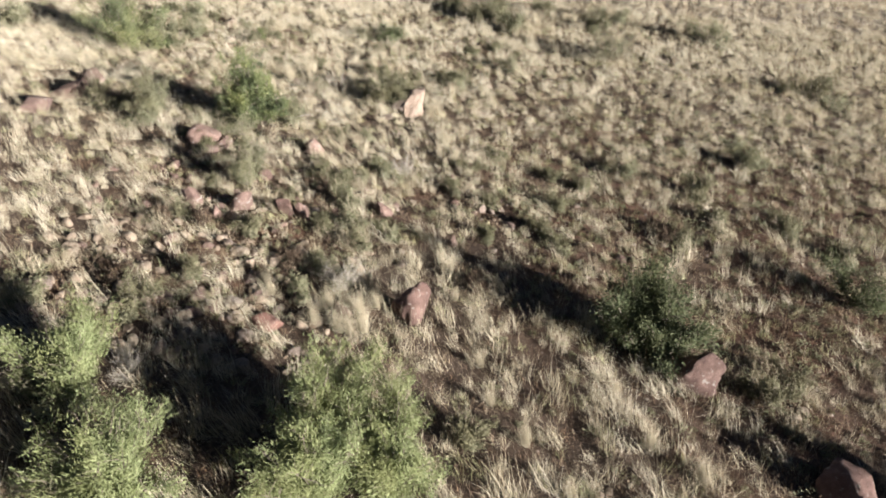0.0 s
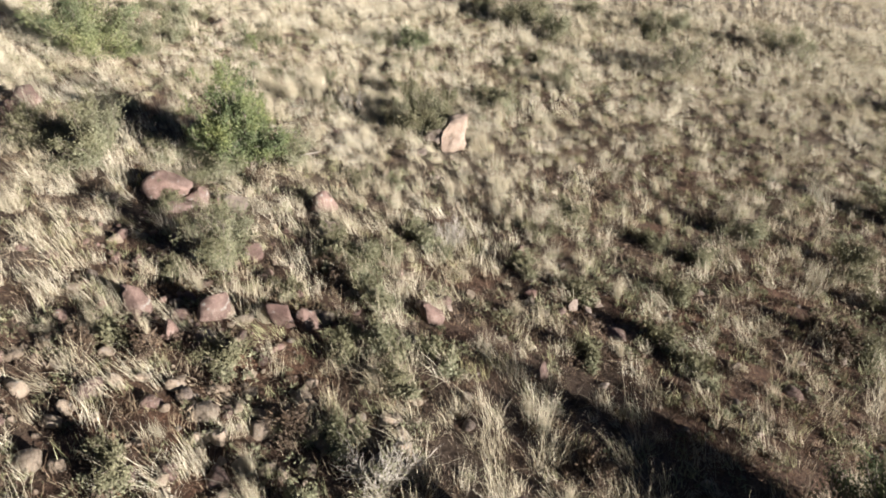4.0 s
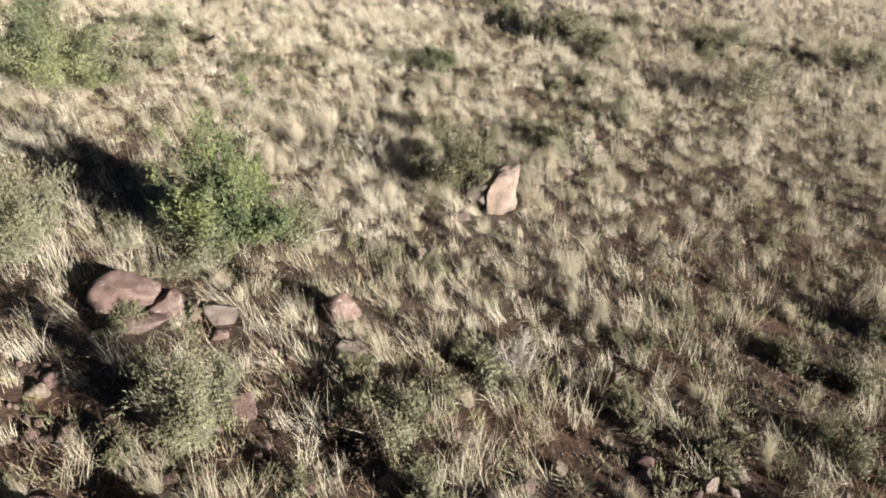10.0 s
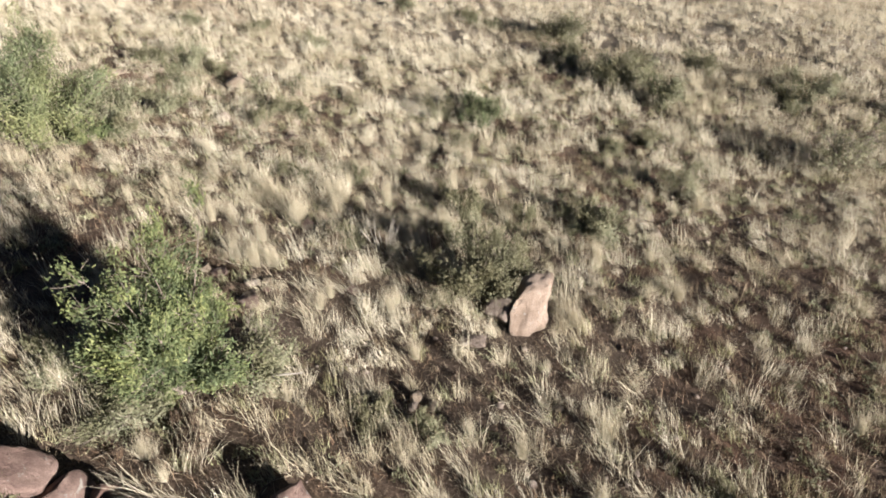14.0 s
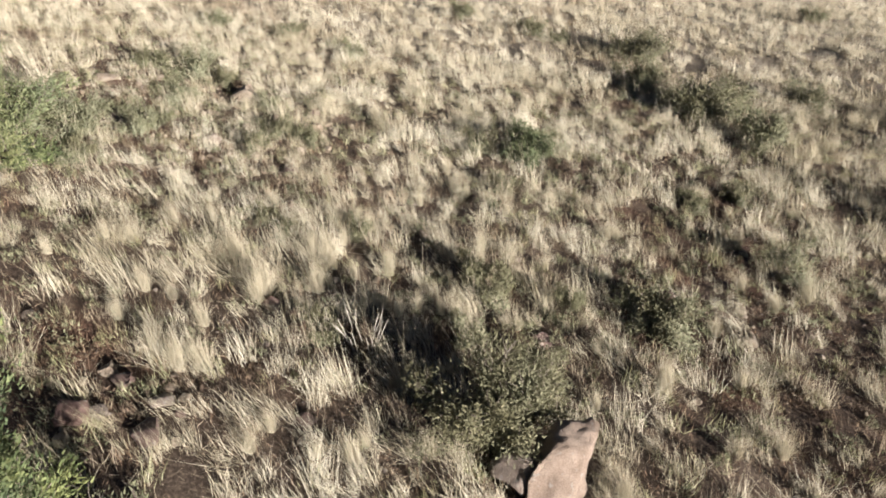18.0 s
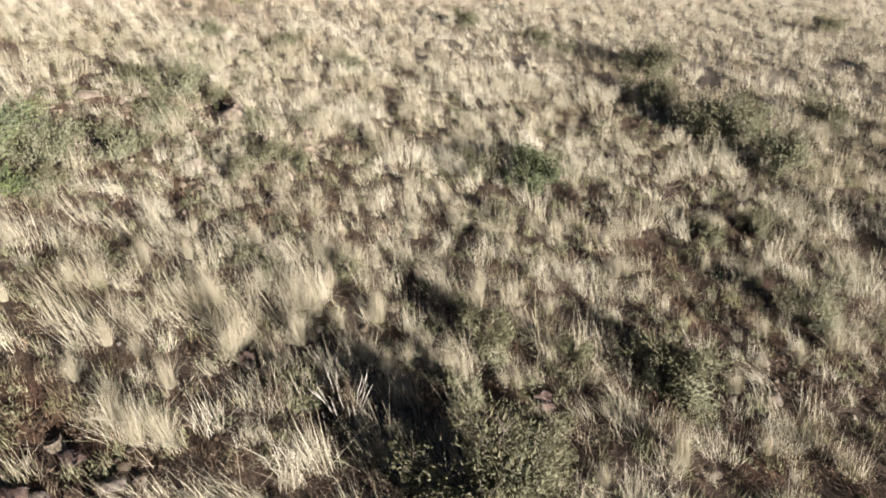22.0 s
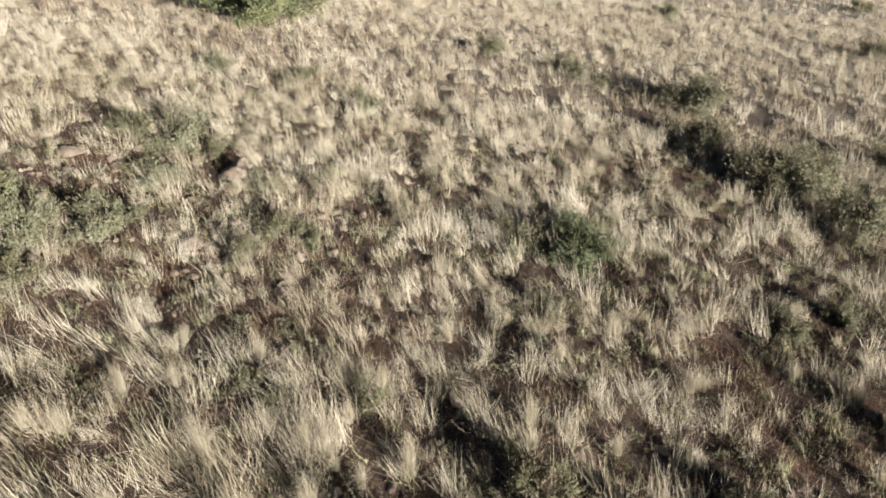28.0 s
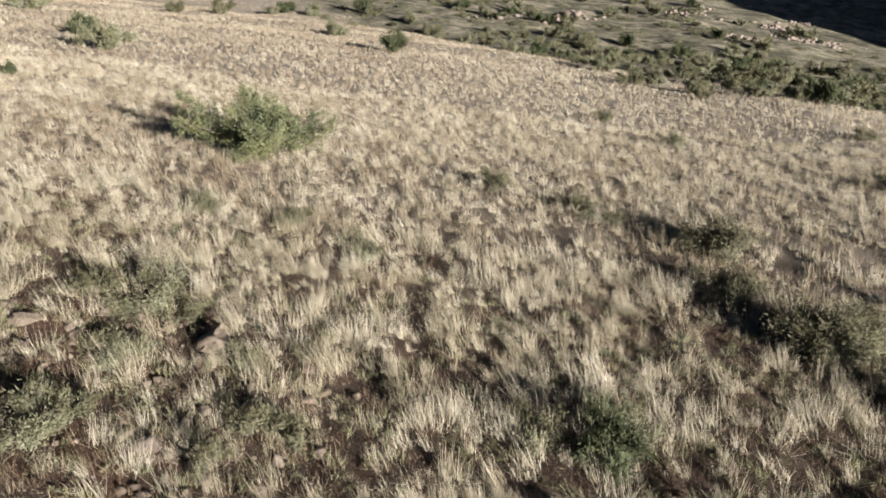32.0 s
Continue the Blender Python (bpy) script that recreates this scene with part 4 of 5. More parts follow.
# ---- prominent grass tussocks: x, y, height ----
TUSSOCKS = [
    (-7.47, 31.81, 1.15), (-6.59, 32.30, 1.10), (-6.63, 33.31, 0.58), (-5.49, 33.64, 0.91),
    (-4.55, 32.52, 0.73), (-3.78, 32.45, 0.96), (-7.35, 29.23, 1.15), (-4.25, 30.04, 0.80),
    (-3.72, 34.97, 0.89), (-2.52, 32.66, 0.66), (-0.84, 37.84, 0.83), (0.33, 31.89, 1.15),
    (1.59, 34.23, 0.85), (3.92, 36.46, 1.15), (2.34, 36.28, 0.90), (3.00, 35.63, 0.84),
    (-0.92, 32.56, 0.63), (-8.32, 29.35, 1.15), (-8.91, 30.90, 0.70), (-4.09, 32.56, 0.69),
    (-2.23, 35.43, 0.73), (2.18, 39.04, 0.80), (-6.82, 34.39, 0.79), (-6.59, 35.48, 0.75),
    (-8.93, 35.40, 0.81), (-6.79, 35.34, 0.82), (-6.83, 33.50, 0.99), (-5.59, 33.95, 0.85),
    (-3.82, 35.59, 1.01), (-3.52, 37.59, 0.83), (-0.62, 37.96, 0.83), (-2.44, 39.03, 1.00),
    (-1.12, 39.28, 0.68), (2.57, 38.69, 0.86), (-4.78, 38.61, 0.69), (-10.76, 32.45, 0.82),
    (-8.63, 32.85, 1.06), (-11.37, 35.16, 0.69), (-5.83, 37.55, 0.70), (-5.59, 39.84, 0.69),
    (1.75, 41.68, 0.80), (-7.25, 33.60, 0.86), (1.39, 39.02, 0.80), (-10.62, 33.66, 0.71),
    (-7.57, 38.05, 0.55), (-8.94, 43.49, 0.96), (-12.77, 41.65, 0.71), (-10.41, 35.25, 0.59),
    (0.41, 31.76, 0.93), (-0.86, 30.79, 0.75), (1.91, 32.59, 0.87), (2.36, 30.85, 0.97),
    (1.49, 30.42, 0.77), (-4.90, 32.20, 0.74), (-3.51, 32.42, 0.78), (-8.02, 30.39, 0.94),
    (-7.48, 31.50, 1.15), (-7.74, 29.08, 1.09), (-5.79, 28.32, 0.72), (-4.96, 28.08, 0.57),
    (-4.33, 28.53, 0.58), (-3.63, 28.58, 0.58), (-9.39, 29.93, 0.80), (-6.13, 33.13, 0.70),
    (-9.52, 30.91, 0.93), (-6.69, 32.41, 0.85), (-2.76, 32.55, 0.58), (-11.88, 31.33, 0.75),
    (-11.36, 32.39, 0.77), (-10.44, 33.48, 0.78), (-9.87, 34.10, 0.79), (-5.89, 27.83, 0.77),
    (0.08, 25.29, 1.15), (-0.13, 23.64, 0.90), (0.50, 23.51, 0.79), (-1.46, 24.43, 0.84),
    (4.95, 24.33, 0.63), (-7.27, 22.93, 0.75), (-4.39, 21.76, 0.71), (-3.64, 26.72, 0.76),
    (5.28, 26.77, 0.87), (-0.37, 28.85, 0.97), (-2.40, 24.77, 0.60), (6.59, 25.83, 0.65),
    (-5.92, 24.84, 0.78), (-4.39, 28.15, 0.92), (-3.34, 28.63, 0.84), (-4.39, 13.07, 0.73),
    (-2.69, 12.14, 0.83), (-1.75, 11.15, 1.15), (-2.28, 11.05, 0.93), (-7.71, 15.86, 0.88),
    (-5.01, 16.87, 0.70), (-2.81, 15.55, 0.74), (-1.54, 12.20, 0.84), (0.41, 13.12, 0.66),
    (2.14, 17.36, 0.63), (-6.97, 16.07, 0.59), (-8.42, 15.66, 0.59), (-0.03, 15.13, 0.64),
    (-5.64, 24.81, 0.68), (2.54, 19.67, 0.81), (1.76, 21.15, 0.51), (-7.98, 17.31, 0.58),
    (-6.53, 17.74, 0.57), (0.08, 22.64, 0.71), (0.39, 23.12, 0.64), (-6.78, 22.55, 0.52),
    (4.89, 24.21, 0.64), (-9.28, 24.01, 0.68), (-2.38, 20.27, 0.67), (-0.00, 18.46, 0.63),
    (1.84, 20.39, 0.49), (-0.88, 9.34, 0.92), (-2.04, 10.97, 0.90), (-2.85, 11.24, 0.91),
    (1.16, 9.17, 0.83), (1.79, 8.09, 0.97), (2.52, 6.88, 0.84), (4.41, 8.35, 1.04),
    (5.35, 7.56, 1.03), (-4.15, 12.44, 0.86), (-1.89, 11.97, 0.84), (0.97, 10.51, 0.79),
    (4.05, 10.07, 0.61)]
tuft_protos = []
for n in range(6):
    r = np.random.RandomState(600 + n)
    k = 340
    a, d = r.uniform(0, 6.283, k), 0.11 * np.sqrt(r.rand(k))
    v, f = blades(r, np.stack([np.cos(a) * d, np.sin(a) * d, np.full(k, -0.03)], 1), 1.0 * r.uniform(0.5, 1.15, k), 0.31, (-0.17 + 0.03 * n, 0.05), np.full(k, 0.0024), 2, 0.6)
    tuft_protos.append(mesh_ob("grass_tussock", v, f, STRAW, smooth_faces=False))
for n, (sx, sy, tall) in enumerate(TUSSOCKS):
    p = tuft_protos[n % 6]
    ob = p if n < 6 else new("grass_tussock", p.data)
    ob.matrix_world = pose(sx, sy, at_ground(sx, sy), 0, 0, (n * 53) % 40 - 20) @ Matrix.Diagonal((tall * 0.85, tall * 0.85, tall * 0.85, 1))
    tagged(ob, "tall dry straw-coloured grass tussock", "grass tussock", "tall tussocks")

# ---- the valley: bushes and outcrops ----
far_protos = []
for n in range(4):
    far_protos.append(shrub("bush", 0, 0, 1.0, 0.85, (LEAF_DARK, LEAF_GREY, SCRUB, LEAF_GREY)[n], ("dark green thorn bush in the valley", "grey-green thorn bush in the valley", "dull olive thorn bush in the valley", "grey-green thorn bush in the valley")[n],
                            700 + n, 4200, 0.055, stems=9, slim=0.36, low=True, twigs=1, group="valley bushes"))
VALLEY = [
    (-73.4, 110.9, 3.2), (-60.3, 98.1, 3.0), (-107.9, 201.4, 4.8), (-66.1, 179.0, 3.9), (-42.5, 146.2, 3.0),
    (-100.2, 243.8, 3.7), (-59.9, 236.5, 7.7), (-16.4, 244.5, 9.5), (-5.4, 254.3, 3.6), (-8.3, 163.6, 3.3),
    (-3.3, 137.6, 2.6), (-0.8, 140.6, 2.3), (8.9, 243.7, 4.3), (4.7, 131.8, 2.5), (5.1, 124.3, 1.5),
    (11.2, 172.9, 4.7), (21.3, 221.0, 5.4), (29.0, 247.8, 4.4), (11.2, 147.1, 2.9), (13.4, 134.6, 2.2),
    (35.8, 242.2, 5.2), (31.6, 205.3, 4.3), (46.7, 246.6, 5.4), (19.1, 137.7, 2.7), (21.1, 133.4, 3.0),
    (25.6, 137.0, 3.6), (34.0, 156.2, 3.2), (48.0, 233.1, 4.2), (49.4, 218.1, 4.7), (62.0, 244.2, 4.5),
    (-41.6, 220.4, 3.9), (-30.8, 191.8, 2.6), (-23.2, 183.0, 3.1), (-27.9, 259.1, 6.5), (-26.1, 275.1, 5.9),
    (-53.6, 279.9, 7.1), (-63.0, 285.9, 5.2), (-43.9, 292.4, 5.3), (3.0, 315.0, 5.7), (-13.0, 307.0, 4.4),
    (21.9, 274.9, 5.9), (53.3, 300.1, 7.7), (51.1, 308.4, 4.5), (17.6, 326.8, 5.9), (-91.5, 260.7, 4.9),
    (-112.3, 237.7, 2.8), (-114.6, 191.9, 3.1), (-110.3, 142.7, 3.7), (-50.1, 74.8, 1.0), (-65.3, 109.0, 1.6),
    (-85.7, 255.4, 5.8), (-70.6, 249.3, 4.6), (-110.2, 244.9, 4.8), (25.4, 258.0, 3.7), (34.8, 269.2, 3.9)]
r = np.random.RandomState(720)
for _ in range(60):
    vx = r.uniform(-150, 130)
    VALLEY.append((vx, 172 - 0.75 * vx + 200 * r.rand(), r.uniform(1.2, 3.6)))
for k in range(60):
    vx = -25 + 1.7 * k + r.uniform(-2, 2)
    VALLEY.append((vx, 164 - 0.9 * vx + 16 * r.rand() ** 1.5, r.uniform(0.9, 2.2)))
for k in range(90):
    vx = -45 + 1.45 * k + r.uniform(-3, 3)
    VALLEY.append((vx, 205 - 0.8 * vx + 12 * math.sin(vx * 0.11) + r.uniform(-7, 7) + (38 if k % 2 else 0), r.uniform(1.4, 3.0)))
for n, (sx, sy, size) in enumerate(VALLEY):
    size = min(size, 3.8)
    m = pose(sx, sy, at_ground(sx, sy, 0.1), 0, 0, (n * 67) % 360)
    p = far_protos[n % 4]
    ob = p if n < 4 else copy_thing(p, m)
    ob.matrix_world = m @ Matrix.Diagonal((size, size, size * (0.8 + 0.4 * ((n * 37) % 10) / 10), 1))
for n in range(32):
    vx = r.uniform(-120, 110)
    vy = 190 - 0.75 * vx + 24 * (n % 6) + r.uniform(-5, 5)
    size = r.uniform(1.3, 3.4)
    copy_thing(far_protos[n % 4], pose(vx, vy, at_ground(vx, vy, 0.1), 0, 0, (n * 67) % 360)).scale = (size * 1.25, size * 1.25, size * 0.8)


def thicket(seed, count, material, label, low, high):
    """Bushy clumps over the valley floor, in loose rows along its bands."""
    r = np.random.RandomState(seed)
    tx = r.uniform(-150, 130, count)
    ty = 168 - 0.78 * tx + 21 * np.floor(9 * r.rand(count)) + r.normal(0, 3.5, count)
    k = np.repeat(np.arange(count), 380)
    s = r.uniform(low, high, count)[k]
    c = r.normal(size=(len(k), 3))
    c /= np.linalg.norm(c, axis=1, keepdims=True)
    c = c * r.uniform(0.7, 1.05, (len(k), 1)) * [1.15, 0.9, 0.75]
    c[:, 2] = np.abs(c[:, 2])
    c = np.stack([tx[k], ty[k], height(tx, ty)[k]], 1) + c * s[:, None]
    v, f = leaf_cards(r, c, 0.19, np.array([[0, 0, 0.5]]), slim=0.45)
    return tagged(mesh_ob("thicket", v, f, material, smooth_faces=False), label, "thicket", kind="stuff")


thicket(724, 230, SCRUB, "scattered olive thicket on the valley floor", 0.7, 2.1)
thicket(725, 170, LEAF_GREY, "grey-green thicket in bands on the valley floor", 0.8, 2.4)
OUTCROPS = [
    (46.1, 319.8, 2.1), (47.6, 316.5, 1.6), (57.3, 297.4, 1.8), (55.8, 304.1, 2.2), (47.1, 295.1, 1.7),
    (59.5, 334.8, 1.7), (-27.9, 293.1, 2.5), (-29.7, 282.6, 2.0), (-23.5, 298.5, 1.9), (-33.9, 277.7, 1.6),
    (12.6, 330.0, 2.2), (20.4, 339.1, 1.7), (29.8, 285.0, 1.4), (41.1, 319.0, 1.4), (-48.9, 286.6, 1.7),
    (-51.2, 277.9, 1.4), (14.1, 317.1, 1.6), (28.1, 285.6, 1.0)]
for n, (sx, sy, size) in enumerate(OUTCROPS):
    rock("boulder", sx, sy, (size * 0.55, size * 0.45, size * 0.42), ROCK_GREY, "grey-brown boulder of a far outcrop", 760 + n, turn=n * 50, level=3, group="outcrop boulders")

r = np.random.RandomState(790)
centre = np.array([(q[0], q[1]) for q in OUTCROPS])[r.randint(0, len(OUTCROPS), 420)] + r.normal(size=(420, 2)) * [4.5, 2.5]
base_v, base_f = icosphere(1)
size = 0.25 + 0.75 * r.rand(420) ** 2
v = base_v[None] * (1 + 0.22 * r.normal(size=(420, len(base_v), 1))) * size[:, None, None] * [1.2, 1.0, 0.8]
v = v + np.stack([centre[:, 0], centre[:, 1], height(centre[:, 0], centre[:, 1]) + 0.2 * size], 1)[:, None]
f = base_f[None] + (np.arange(420) * len(base_v))[:, None, None]
tagged(mesh_ob("rubble", v.reshape(-1, 3), f.reshape(-1, 3), ROCK_GREY, smooth_faces=False), "grey-brown rubble round the far outcrops", "rubble", kind="stuff")

# ---- grass ----
def wedge(seed, y0, y1, per_m2, margin=0.0):
    """Random places over the stretch of slope that the path overlooks: it widens to the north."""
    r = np.random.RandomState(seed)
    wide = 19 + 0.95 * (y1 - 4) + 2 * margin
    n = int(per_m2 * (y1 - y0) * wide)
    y = r.uniform(y0, y1, n)
    x = r.uniform(-9.5 - 0.45 * (y1 - 4) - margin, 9.5 + 0.5 * (y1 - 4) + margin, n)
    keep = (x > -9.5 - 0.45 * (y - 4) - margin) & (x < 9.5 + 0.5 * (y - 4) + margin)
    return x[keep], y[keep], r


def off_things(x, y):
    """Leaves the boulders clear."""
    ok = np.ones(len(x), bool)
    for sx, sy, hx, hy, hz, mat in STONES + [(-0.7, 12.05, 0.45, 0.42, 0, 0), (6.15, 10.85, 0.45, 0.4, 0, 0), (-8.65, 21.9, 0.75, 0.6, 0, 0), (-7.92, 21.9, 0.45, 0.4, 0, 0), (-1.42, 28.4, 0.5, 0.95, 0, 0), (-8.3, 21.1, 0.65, 0.4, 0, 0), (-4.85, 22.4, 0.4, 0.4, 0, 0)]:
        ok &= np.hypot((x - sx) / (hx + 0.05), (y - sy) / (hy + 0.12)) > 1
    return ok


def clumped(x, y, r, strength=0.5):
    """Thins places so that tufts stand in irregular groups with gaps."""
    return r.rand(len(x)) > strength * (0.58 - 2.2 * waves(x, y, 0.75, 21) - 0.6 * waves(x, y, 2.4, 22))


x, y, r = wedge(101, 2, 54, 9.0)
b = bareness(x, y)
keep = off_things(x, y) & clumped(x, y, r, 0.7)
dull = r.rand(len(x)) < 0.12 + 0.76 * b
thin = r.rand(len(x)) < 0.22 * b
straw = keep & ~dull
size = (0.48 + 0.95 * r.rand(len(x)) ** 1.5) * (1 + 0.22 * smooth(1, -2, x) * smooth(27, 30, y) * (1 - smooth(34, 38, y)))
near = straw & (y < 27)
v, f = tuft_field(102, x[near], y[near], size[near], 60, 0.68, 0.38, 0.0027, (-0.20, 0.05))
tagged(mesh_ob("dry_grass", v, f, STRAW, smooth_faces=False), "thick dry straw-coloured grass tufts", "grass", kind="stuff")
near = straw & (y >= 27) & (y < 40)
v, f = tuft_field(111, x[near], y[near], size[near], 80, 0.66, 0.38, 0.0030, (-0.20, 0.05), 1)
tagged(mesh_ob("dry_grass", v, f, STRAW, smooth_faces=False), "fine dry straw-coloured grass of the lower slope", "grass", kind="stuff")
near = straw & (y >= 40)
v, f = tuft_field(110, x[near], y[near], size[near] * 1.08, 60, 0.68, 0.39, 0.0048, (-0.20, 0.05), 1)
tagged(mesh_ob("dry_grass", v, f, STRAW, smooth_faces=False), "thick dry straw-coloured grass on the middle slope", "grass", kind="stuff")
low = keep & dull & ~thin
v, f = tuft_field(103, x[low], y[low], 0.5 + 0.75 * r.rand(low.sum()), 40, 0.36, 0.42, 0.0052, (-0.14, 0.02), 1)
tagged(mesh_ob("dull_grass", v, f, DULL, smooth_faces=False), "short weathered grey-brown grass", "grass", kind="stuff")
x, y, r = wedge(104, 2, 50, 1.5)
keep = off_things(x, y)
x, y = x[keep], y[keep]
v, f = tuft_field(105, x, y, 0.6 + 0.5 * r.rand(len(x)), 34, 0.42, 0.40, 0.0055, (-0.12, 0.02), 1)
tagged(mesh_ob("green_tinged_grass", v, f, GREENISH, smooth_faces=False), "greenish half-dry grass tufts", "grass", kind="stuff")
x, y, r = wedge(112, 2, 54, 60)
keep = r.rand(len(x)) > 0.30 + 0.75 * bareness(x, y)
x, y = x[keep], y[keep]
v, f = blades(r, np.stack([x, y, height(x, y) + 0.01], 1), 0.10 + 0.16 * r.rand(len(x)), 2.2, (-0.3, 0.0), np.full(len(x), 0.005), 1, 0.05)
tagged(mesh_ob("grass_litter", v, f, DULL, smooth_faces=False), "fallen dry blades lying between the tufts", "grass", kind="stuff")


x, y, r = wedge(114, 2, 54, 9.0)
keep = off_things(x, y)
x, y = x[keep], y[keep]
v, f = tuft_field(115, x, y, 0.5 + 0.9 * r.rand(len(x)), 15, 0.24, 0.75, 0.0058, (-0.12, 0.02), 1)
tagged(mesh_ob("short_grass", v, f, UNDER, smooth_faces=False), "short brown dead grass between the tufts", "grass", kind="stuff")


# thinner grass and scrub on the hillside round about
x, y, r = wedge(116, -14, 60, 4.4, 18.0)
keep = (x < -9.5 - 0.45 * (y - 4)) | (x > 9.5 + 0.5 * (y - 4)) | (y < 2)
x, y = x[keep], y[keep]
v, f = tuft_field(117, x, y, 0.7 + 0.8 * r.rand(len(x)), 17, 0.55, 0.42, 0.0075, (-0.20, 0.04), 1)
tagged(mesh_ob("dry_grass", v, f, STRAW, smooth_faces=False), "thin dry grass on the surrounding hillside", "grass", kind="stuff")


def hillside(seed, y0, y1, per_m2):
    """Places on the far slope, which is seen farther to the west."""
    r = np.random.RandomState(seed)
    n = int(per_m2 * (y1 - y0) * (1.55 * y1 + 12))
    y = r.uniform(y0, y1, n)
    x = r.uniform(-1.05 * y1 + 20, 14 + 0.5 * y1, n)
    keep = (x > -1.05 * y + 20) & (x < 14 + 0.5 * y) & (y + 0.9 * x < 166 + 9 * waves(x, y, 25, 31))
    return x[keep], y[keep], r


x, y, r = hillside(106, 52, 90, 6.0)
keep = clumped(x, y, r, 0.7)
x, y = x[keep], y[keep]
dull = r.rand(len(x)) < 0.06 + 0.75 * bareness(x, y) * (1 - smooth(70, 90, y)) + 0.2 * smooth(-8, -28, x) * (1 - 0.4 * smooth(62, 76, y)) + 0.6 * waves(x, y, 9.0, 41) + 0.4 * waves(x, y, 3.0, 43)
size = 0.7 + 0.8 * r.rand(len(x))
for which, mat, look_of in ((~dull, STRAW, "dry straw-coloured grass farther down the slope"), (dull, DULL, "weathered grass farther down the slope")):
    v, f = tuft_field(107, x[which], y[which], size[which], 26, 0.55, 0.40, 0.0075, (-0.20, 0.04), 1)
    tagged(mesh_ob("dry_grass", v, f, mat, smooth_faces=False), look_of, "grass", kind="stuff")
x, y, r = hillside(113, 53, 84, 4.2)
v, f = tuft_field(118, x, y, 0.6 + 0.9 * r.rand(len(x)), 12, 0.30, 0.70, 0.0085, (-0.15, 0.03), 1)
tagged(mesh_ob("short_grass", v, f, DULL, smooth_faces=False), "short dead grass farther down the slope", "grass", kind="stuff")
x, y, r = hillside(108, 88, 250, 1.8)
dull = r.rand(len(x)) < 0.34 + 0.3 * smooth(-10, -50, x) + 0.45 * waves(x, y, 18.0, 42)
size = 0.8 + 0.7 * r.rand(len(x))
for which, mat, look_of in ((~dull, STRAW, "far straw-coloured grass above the valley"), (dull, DULL, "far weathered grass above the valley")):
    v, f = tuft_field(109, x[which], y[which], size[which], 8, 0.55, 0.40, 0.017, (-0.20, 0.04), 1)
    tagged(mesh_ob("dry_grass", v, f, mat, smooth_faces=False), look_of, "grass", kind="stuff")


# ---- dwarf plants between the tufts ----
def dwarf_field(seed, count_per, material, share, cards=64, low=0.09, high=0.26):
    """Small rounded plants: domes of leaves, denser towards their rim, thicker on the barer patches."""
    x, y, r = wedge(seed, 2, 54, count_per)
    b = bareness(x, y)
    keep = off_things(x, y) & (r.rand(len(x)) < share + (1 - share) * b)
    x, y = x[keep], y[keep]
    k = np.repeat(np.arange(len(x)), cards)
    s = (low + (high - low) * r.rand(len(x)) ** 1.6)[k]
    a, up = r.uniform(0, 6.283, len(k)), r.rand(len(k))
    out = np.sqrt(1 - up ** 2) * r.uniform(0.72, 1.08, len(k))
    dome = np.stack([np.cos(a) * out, np.sin(a) * out, up * r.uniform(0.75, 1.15, len(k))], 1)
    dome = dome * (1 + 0.25 * np.sin(3 * a + k)[:, None]) * s[:, None]
    c = np.stack([x[k], y[k], height(x, y)[k]], 1) + dome
    v, f = leaf_cards(r, c, 0.034, dome / s[:, None] + np.array([[0, 0, 0.4]]), slim=0.34)
    return mesh_ob("dwarf_scrub", v, f, material, smooth_faces=False)


tagged(dwarf_field(120, 2.7, SCRUB, 0.10), "dwarf olive-grey karoo plants between tufts", "scrub", kind="stuff")
tagged(dwarf_field(121, 2.6, SCRUB_BROWN, 0.18), "dwarf brown dry plants between tufts", "scrub", kind="stuff")
tagged(dwarf_field(125, 1.3, SCRUB_BROWN, 0.35, 56, 0.10, 0.22), "dwarf dark brown heath plants between tufts", "scrub", kind="stuff")
tagged(dwarf_field(124, 1.5, LEAF_GREY, 0.07, 80, 0.10, 0.28), "dwarf grey-green plants between tufts", "scrub", kind="stuff")

x, y, r = hillside(122, 52, 96, 0.55)
keep = r.rand(len(x)) < 0.30 + 0.9 * waves(x, y, 9.0, 41) + 0.5 * waves(x, y, 3.0, 43) + 0.4 * smooth(-8, -28, x)
x, y = x[keep], y[keep]
k = np.repeat(np.arange(len(x)), 36)
s = (0.8 + 1.0 * r.rand(len(x)))[k]
c = np.stack([x[k], y[k], height(x, y)[k]], 1) + np.abs(r.normal(size=(len(k), 3))) * [0, 0, 0.14] * s[:, None] + r.normal(size=(len(k), 3)) * [0.2, 0.2, 0] * s[:, None]
v, f = leaf_cards(r, c, 0.05, np.array([[0, 0, 0.6]]), slim=0.3)
tagged(mesh_ob("dwarf_scrub", v, f, SCRUB_BROWN, smooth_faces=False), "dwarf brown dry plants farther down the slope", "scrub", kind="stuff")

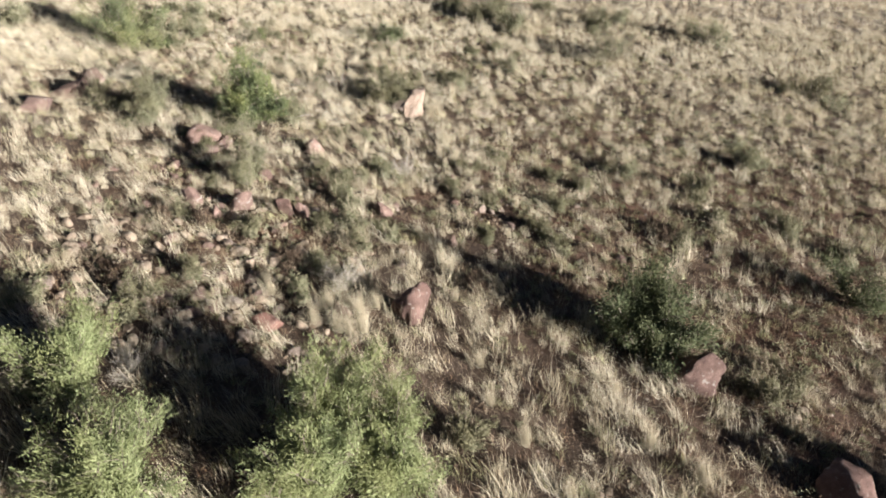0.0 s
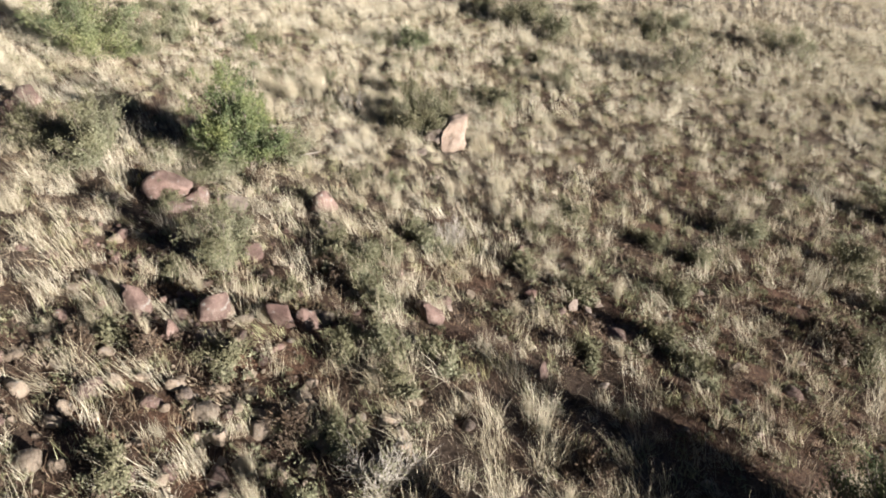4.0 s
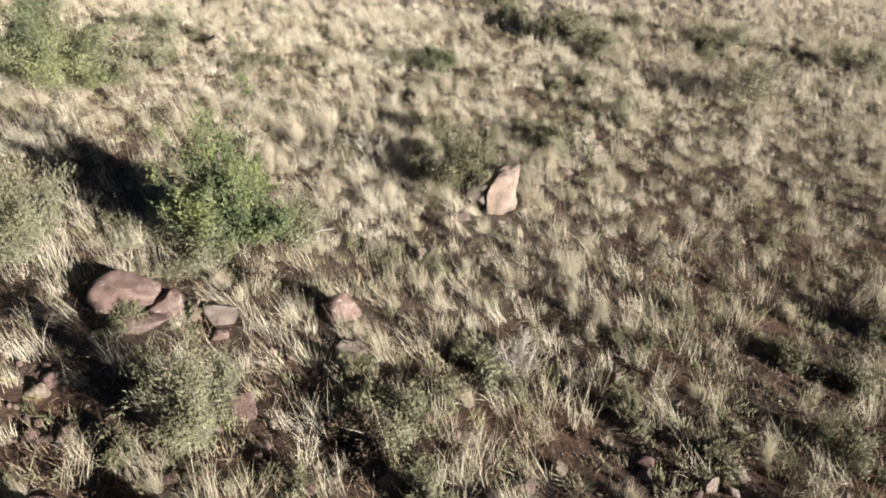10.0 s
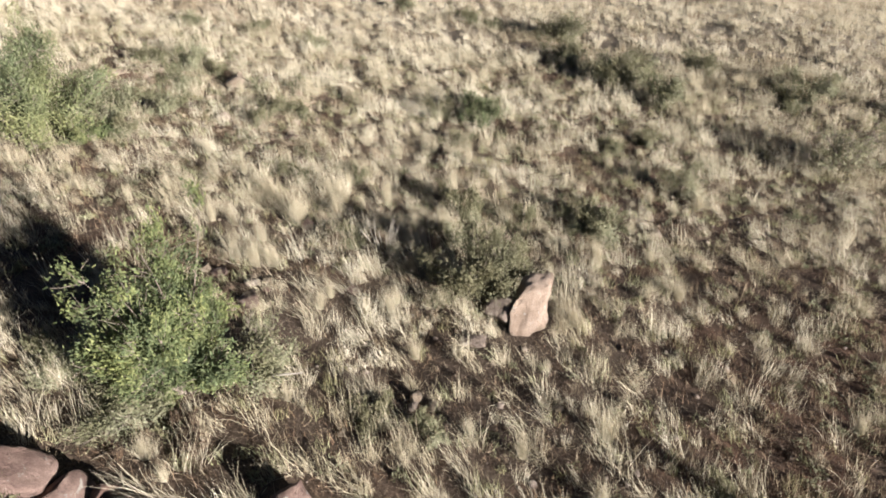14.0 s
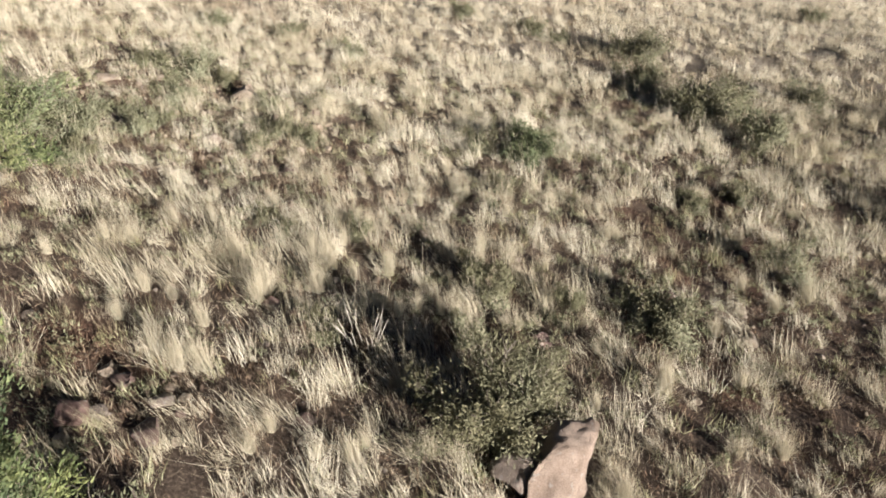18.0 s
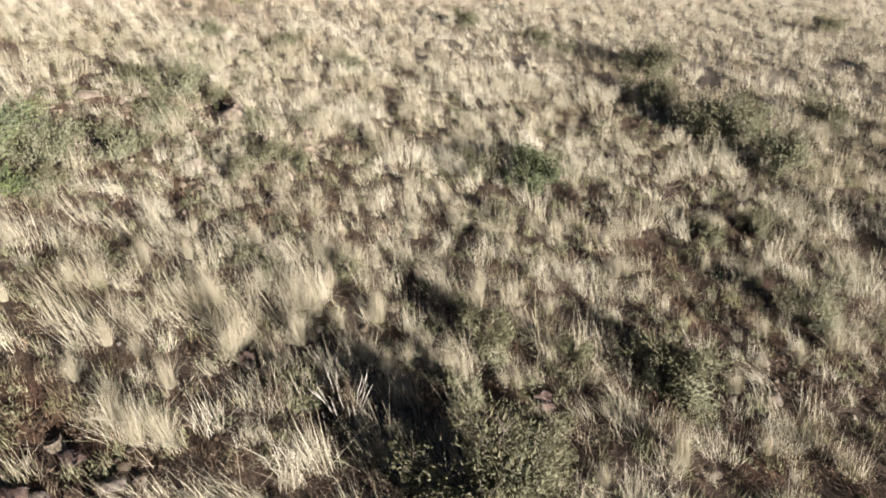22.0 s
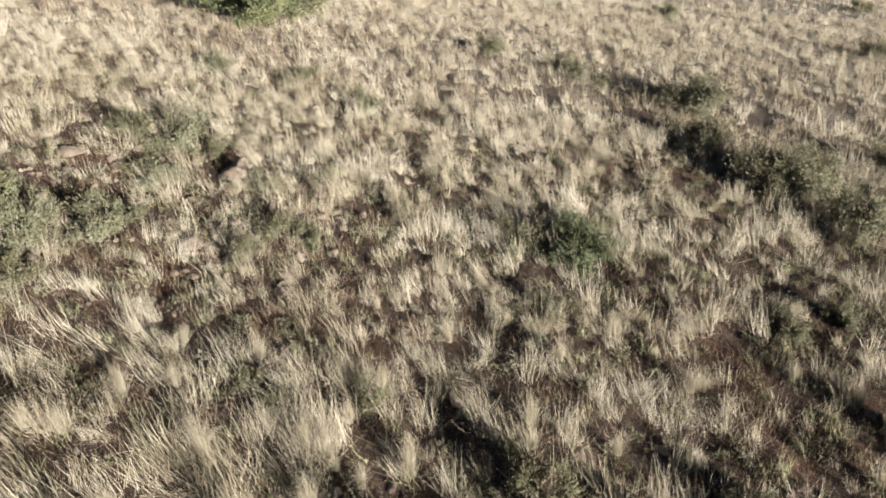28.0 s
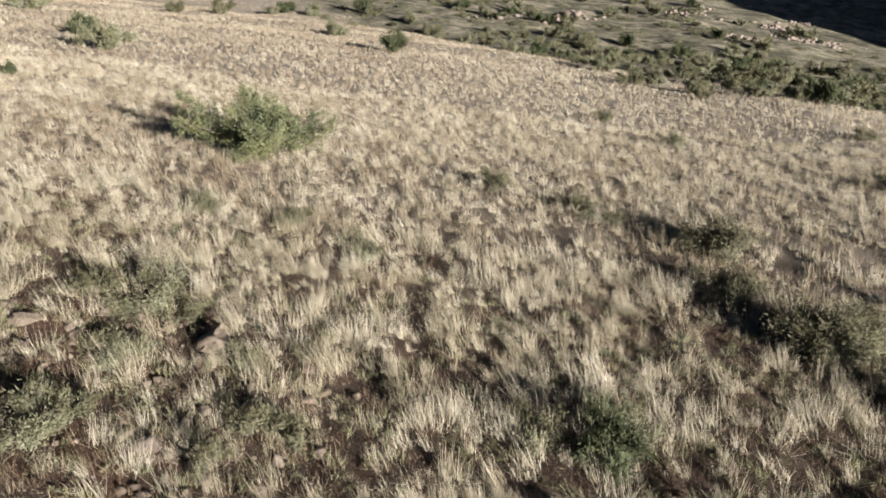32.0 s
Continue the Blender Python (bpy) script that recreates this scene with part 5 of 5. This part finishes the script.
# ---- small stones in the stony patches ----
def stone_litter(seed, x, y, size, material, label):
    """Many small angular stones, half sunk in the soil."""
    r = np.random.RandomState(seed)
    shapes = [rock_points(820 + k, (1.0, 0.8, 0.62), 2, 9, 0.22, (0.25, 0.62)) for k in range(6)]
    V, F, base = [], [], 0
    for k in range(len(x)):
        v, f = shapes[k % 6]
        turn = np.array(Euler(r.uniform(-3.1, 3.1, 3)).to_matrix())
        v = (v @ turn.T) * size[k] * [1.0, 1.0, r.uniform(0.6, 0.95)]
        V.append(v + [x[k], y[k], float(height(x[k], y[k])) + 0.22 * size[k]])
        F.append(f + base)
        base += len(v)
    return tagged(mesh_ob("stone_litter", np.concatenate(V), np.concatenate(F), material, smooth_faces=False), label, "stones", kind="stuff")


x, y, r = scatter(830, -10.0, -1.8, 9.2, 15.5, 200)
stone_litter(831, x, y, 0.06 + 0.15 * r.rand(200) ** 1.8, ROCK_PALE, "tan angular stones lying thick between dry tufts")
x, y, r = scatter(832, -10.5, -2.5, 15.5, 21.5, 120)
stone_litter(833, x, y, 0.05 + 0.13 * r.rand(120) ** 2, ROCK_PINK, "reddish angular stones between dry tufts")
x, y, r = scatter(834, -19.0, -9.0, 35.5, 43.5, 130)
stone_litter(835, x, y, 0.05 + 0.15 * r.rand(130) ** 2, ROCK_PALE, "pale tan stones on the bare stony patch")
x, y, r = scatter(836, -2.0, 7.5, 15.0, 26.0, 90)
stone_litter(837, x, y, 0.04 + 0.09 * r.rand(90) ** 2, ROCK_GREY, "grey-brown stones among low scrub")
x, y, r = scatter(838, -9.0, 5.0, 27.0, 36.0, 80)
stone_litter(839, x, y, 0.04 + 0.09 * r.rand(80) ** 2, ROCK_PALE, "pale stones half hidden between grass tufts")

# ---- loose gravel ----
x, y, r = wedge(130, 2, 48, 3.0)
keep = r.rand(len(x)) < 0.25 + 0.75 * bareness(x, y)
x, y = x[keep], y[keep]
base_v, base_f = icosphere(1)
size = 0.015 + 0.05 * r.rand(len(x)) ** 3
jit = 1 + 0.25 * r.normal(size=(len(x), len(base_v), 1))
v = base_v[None] * jit * size[:, None, None] * [1.2, 1.0, 0.7] + np.stack([x, y, height(x, y) + size * 0.2], 1)[:, None]
f = base_f[None] + (np.arange(len(x)) * len(base_v))[:, None, None]
tagged(mesh_ob("gravel", v.reshape(-1, 3), f.reshape(-1, 3), ROCK_GREY, smooth_faces=False), "small loose gravel on the soil", "gravel", kind="stuff")
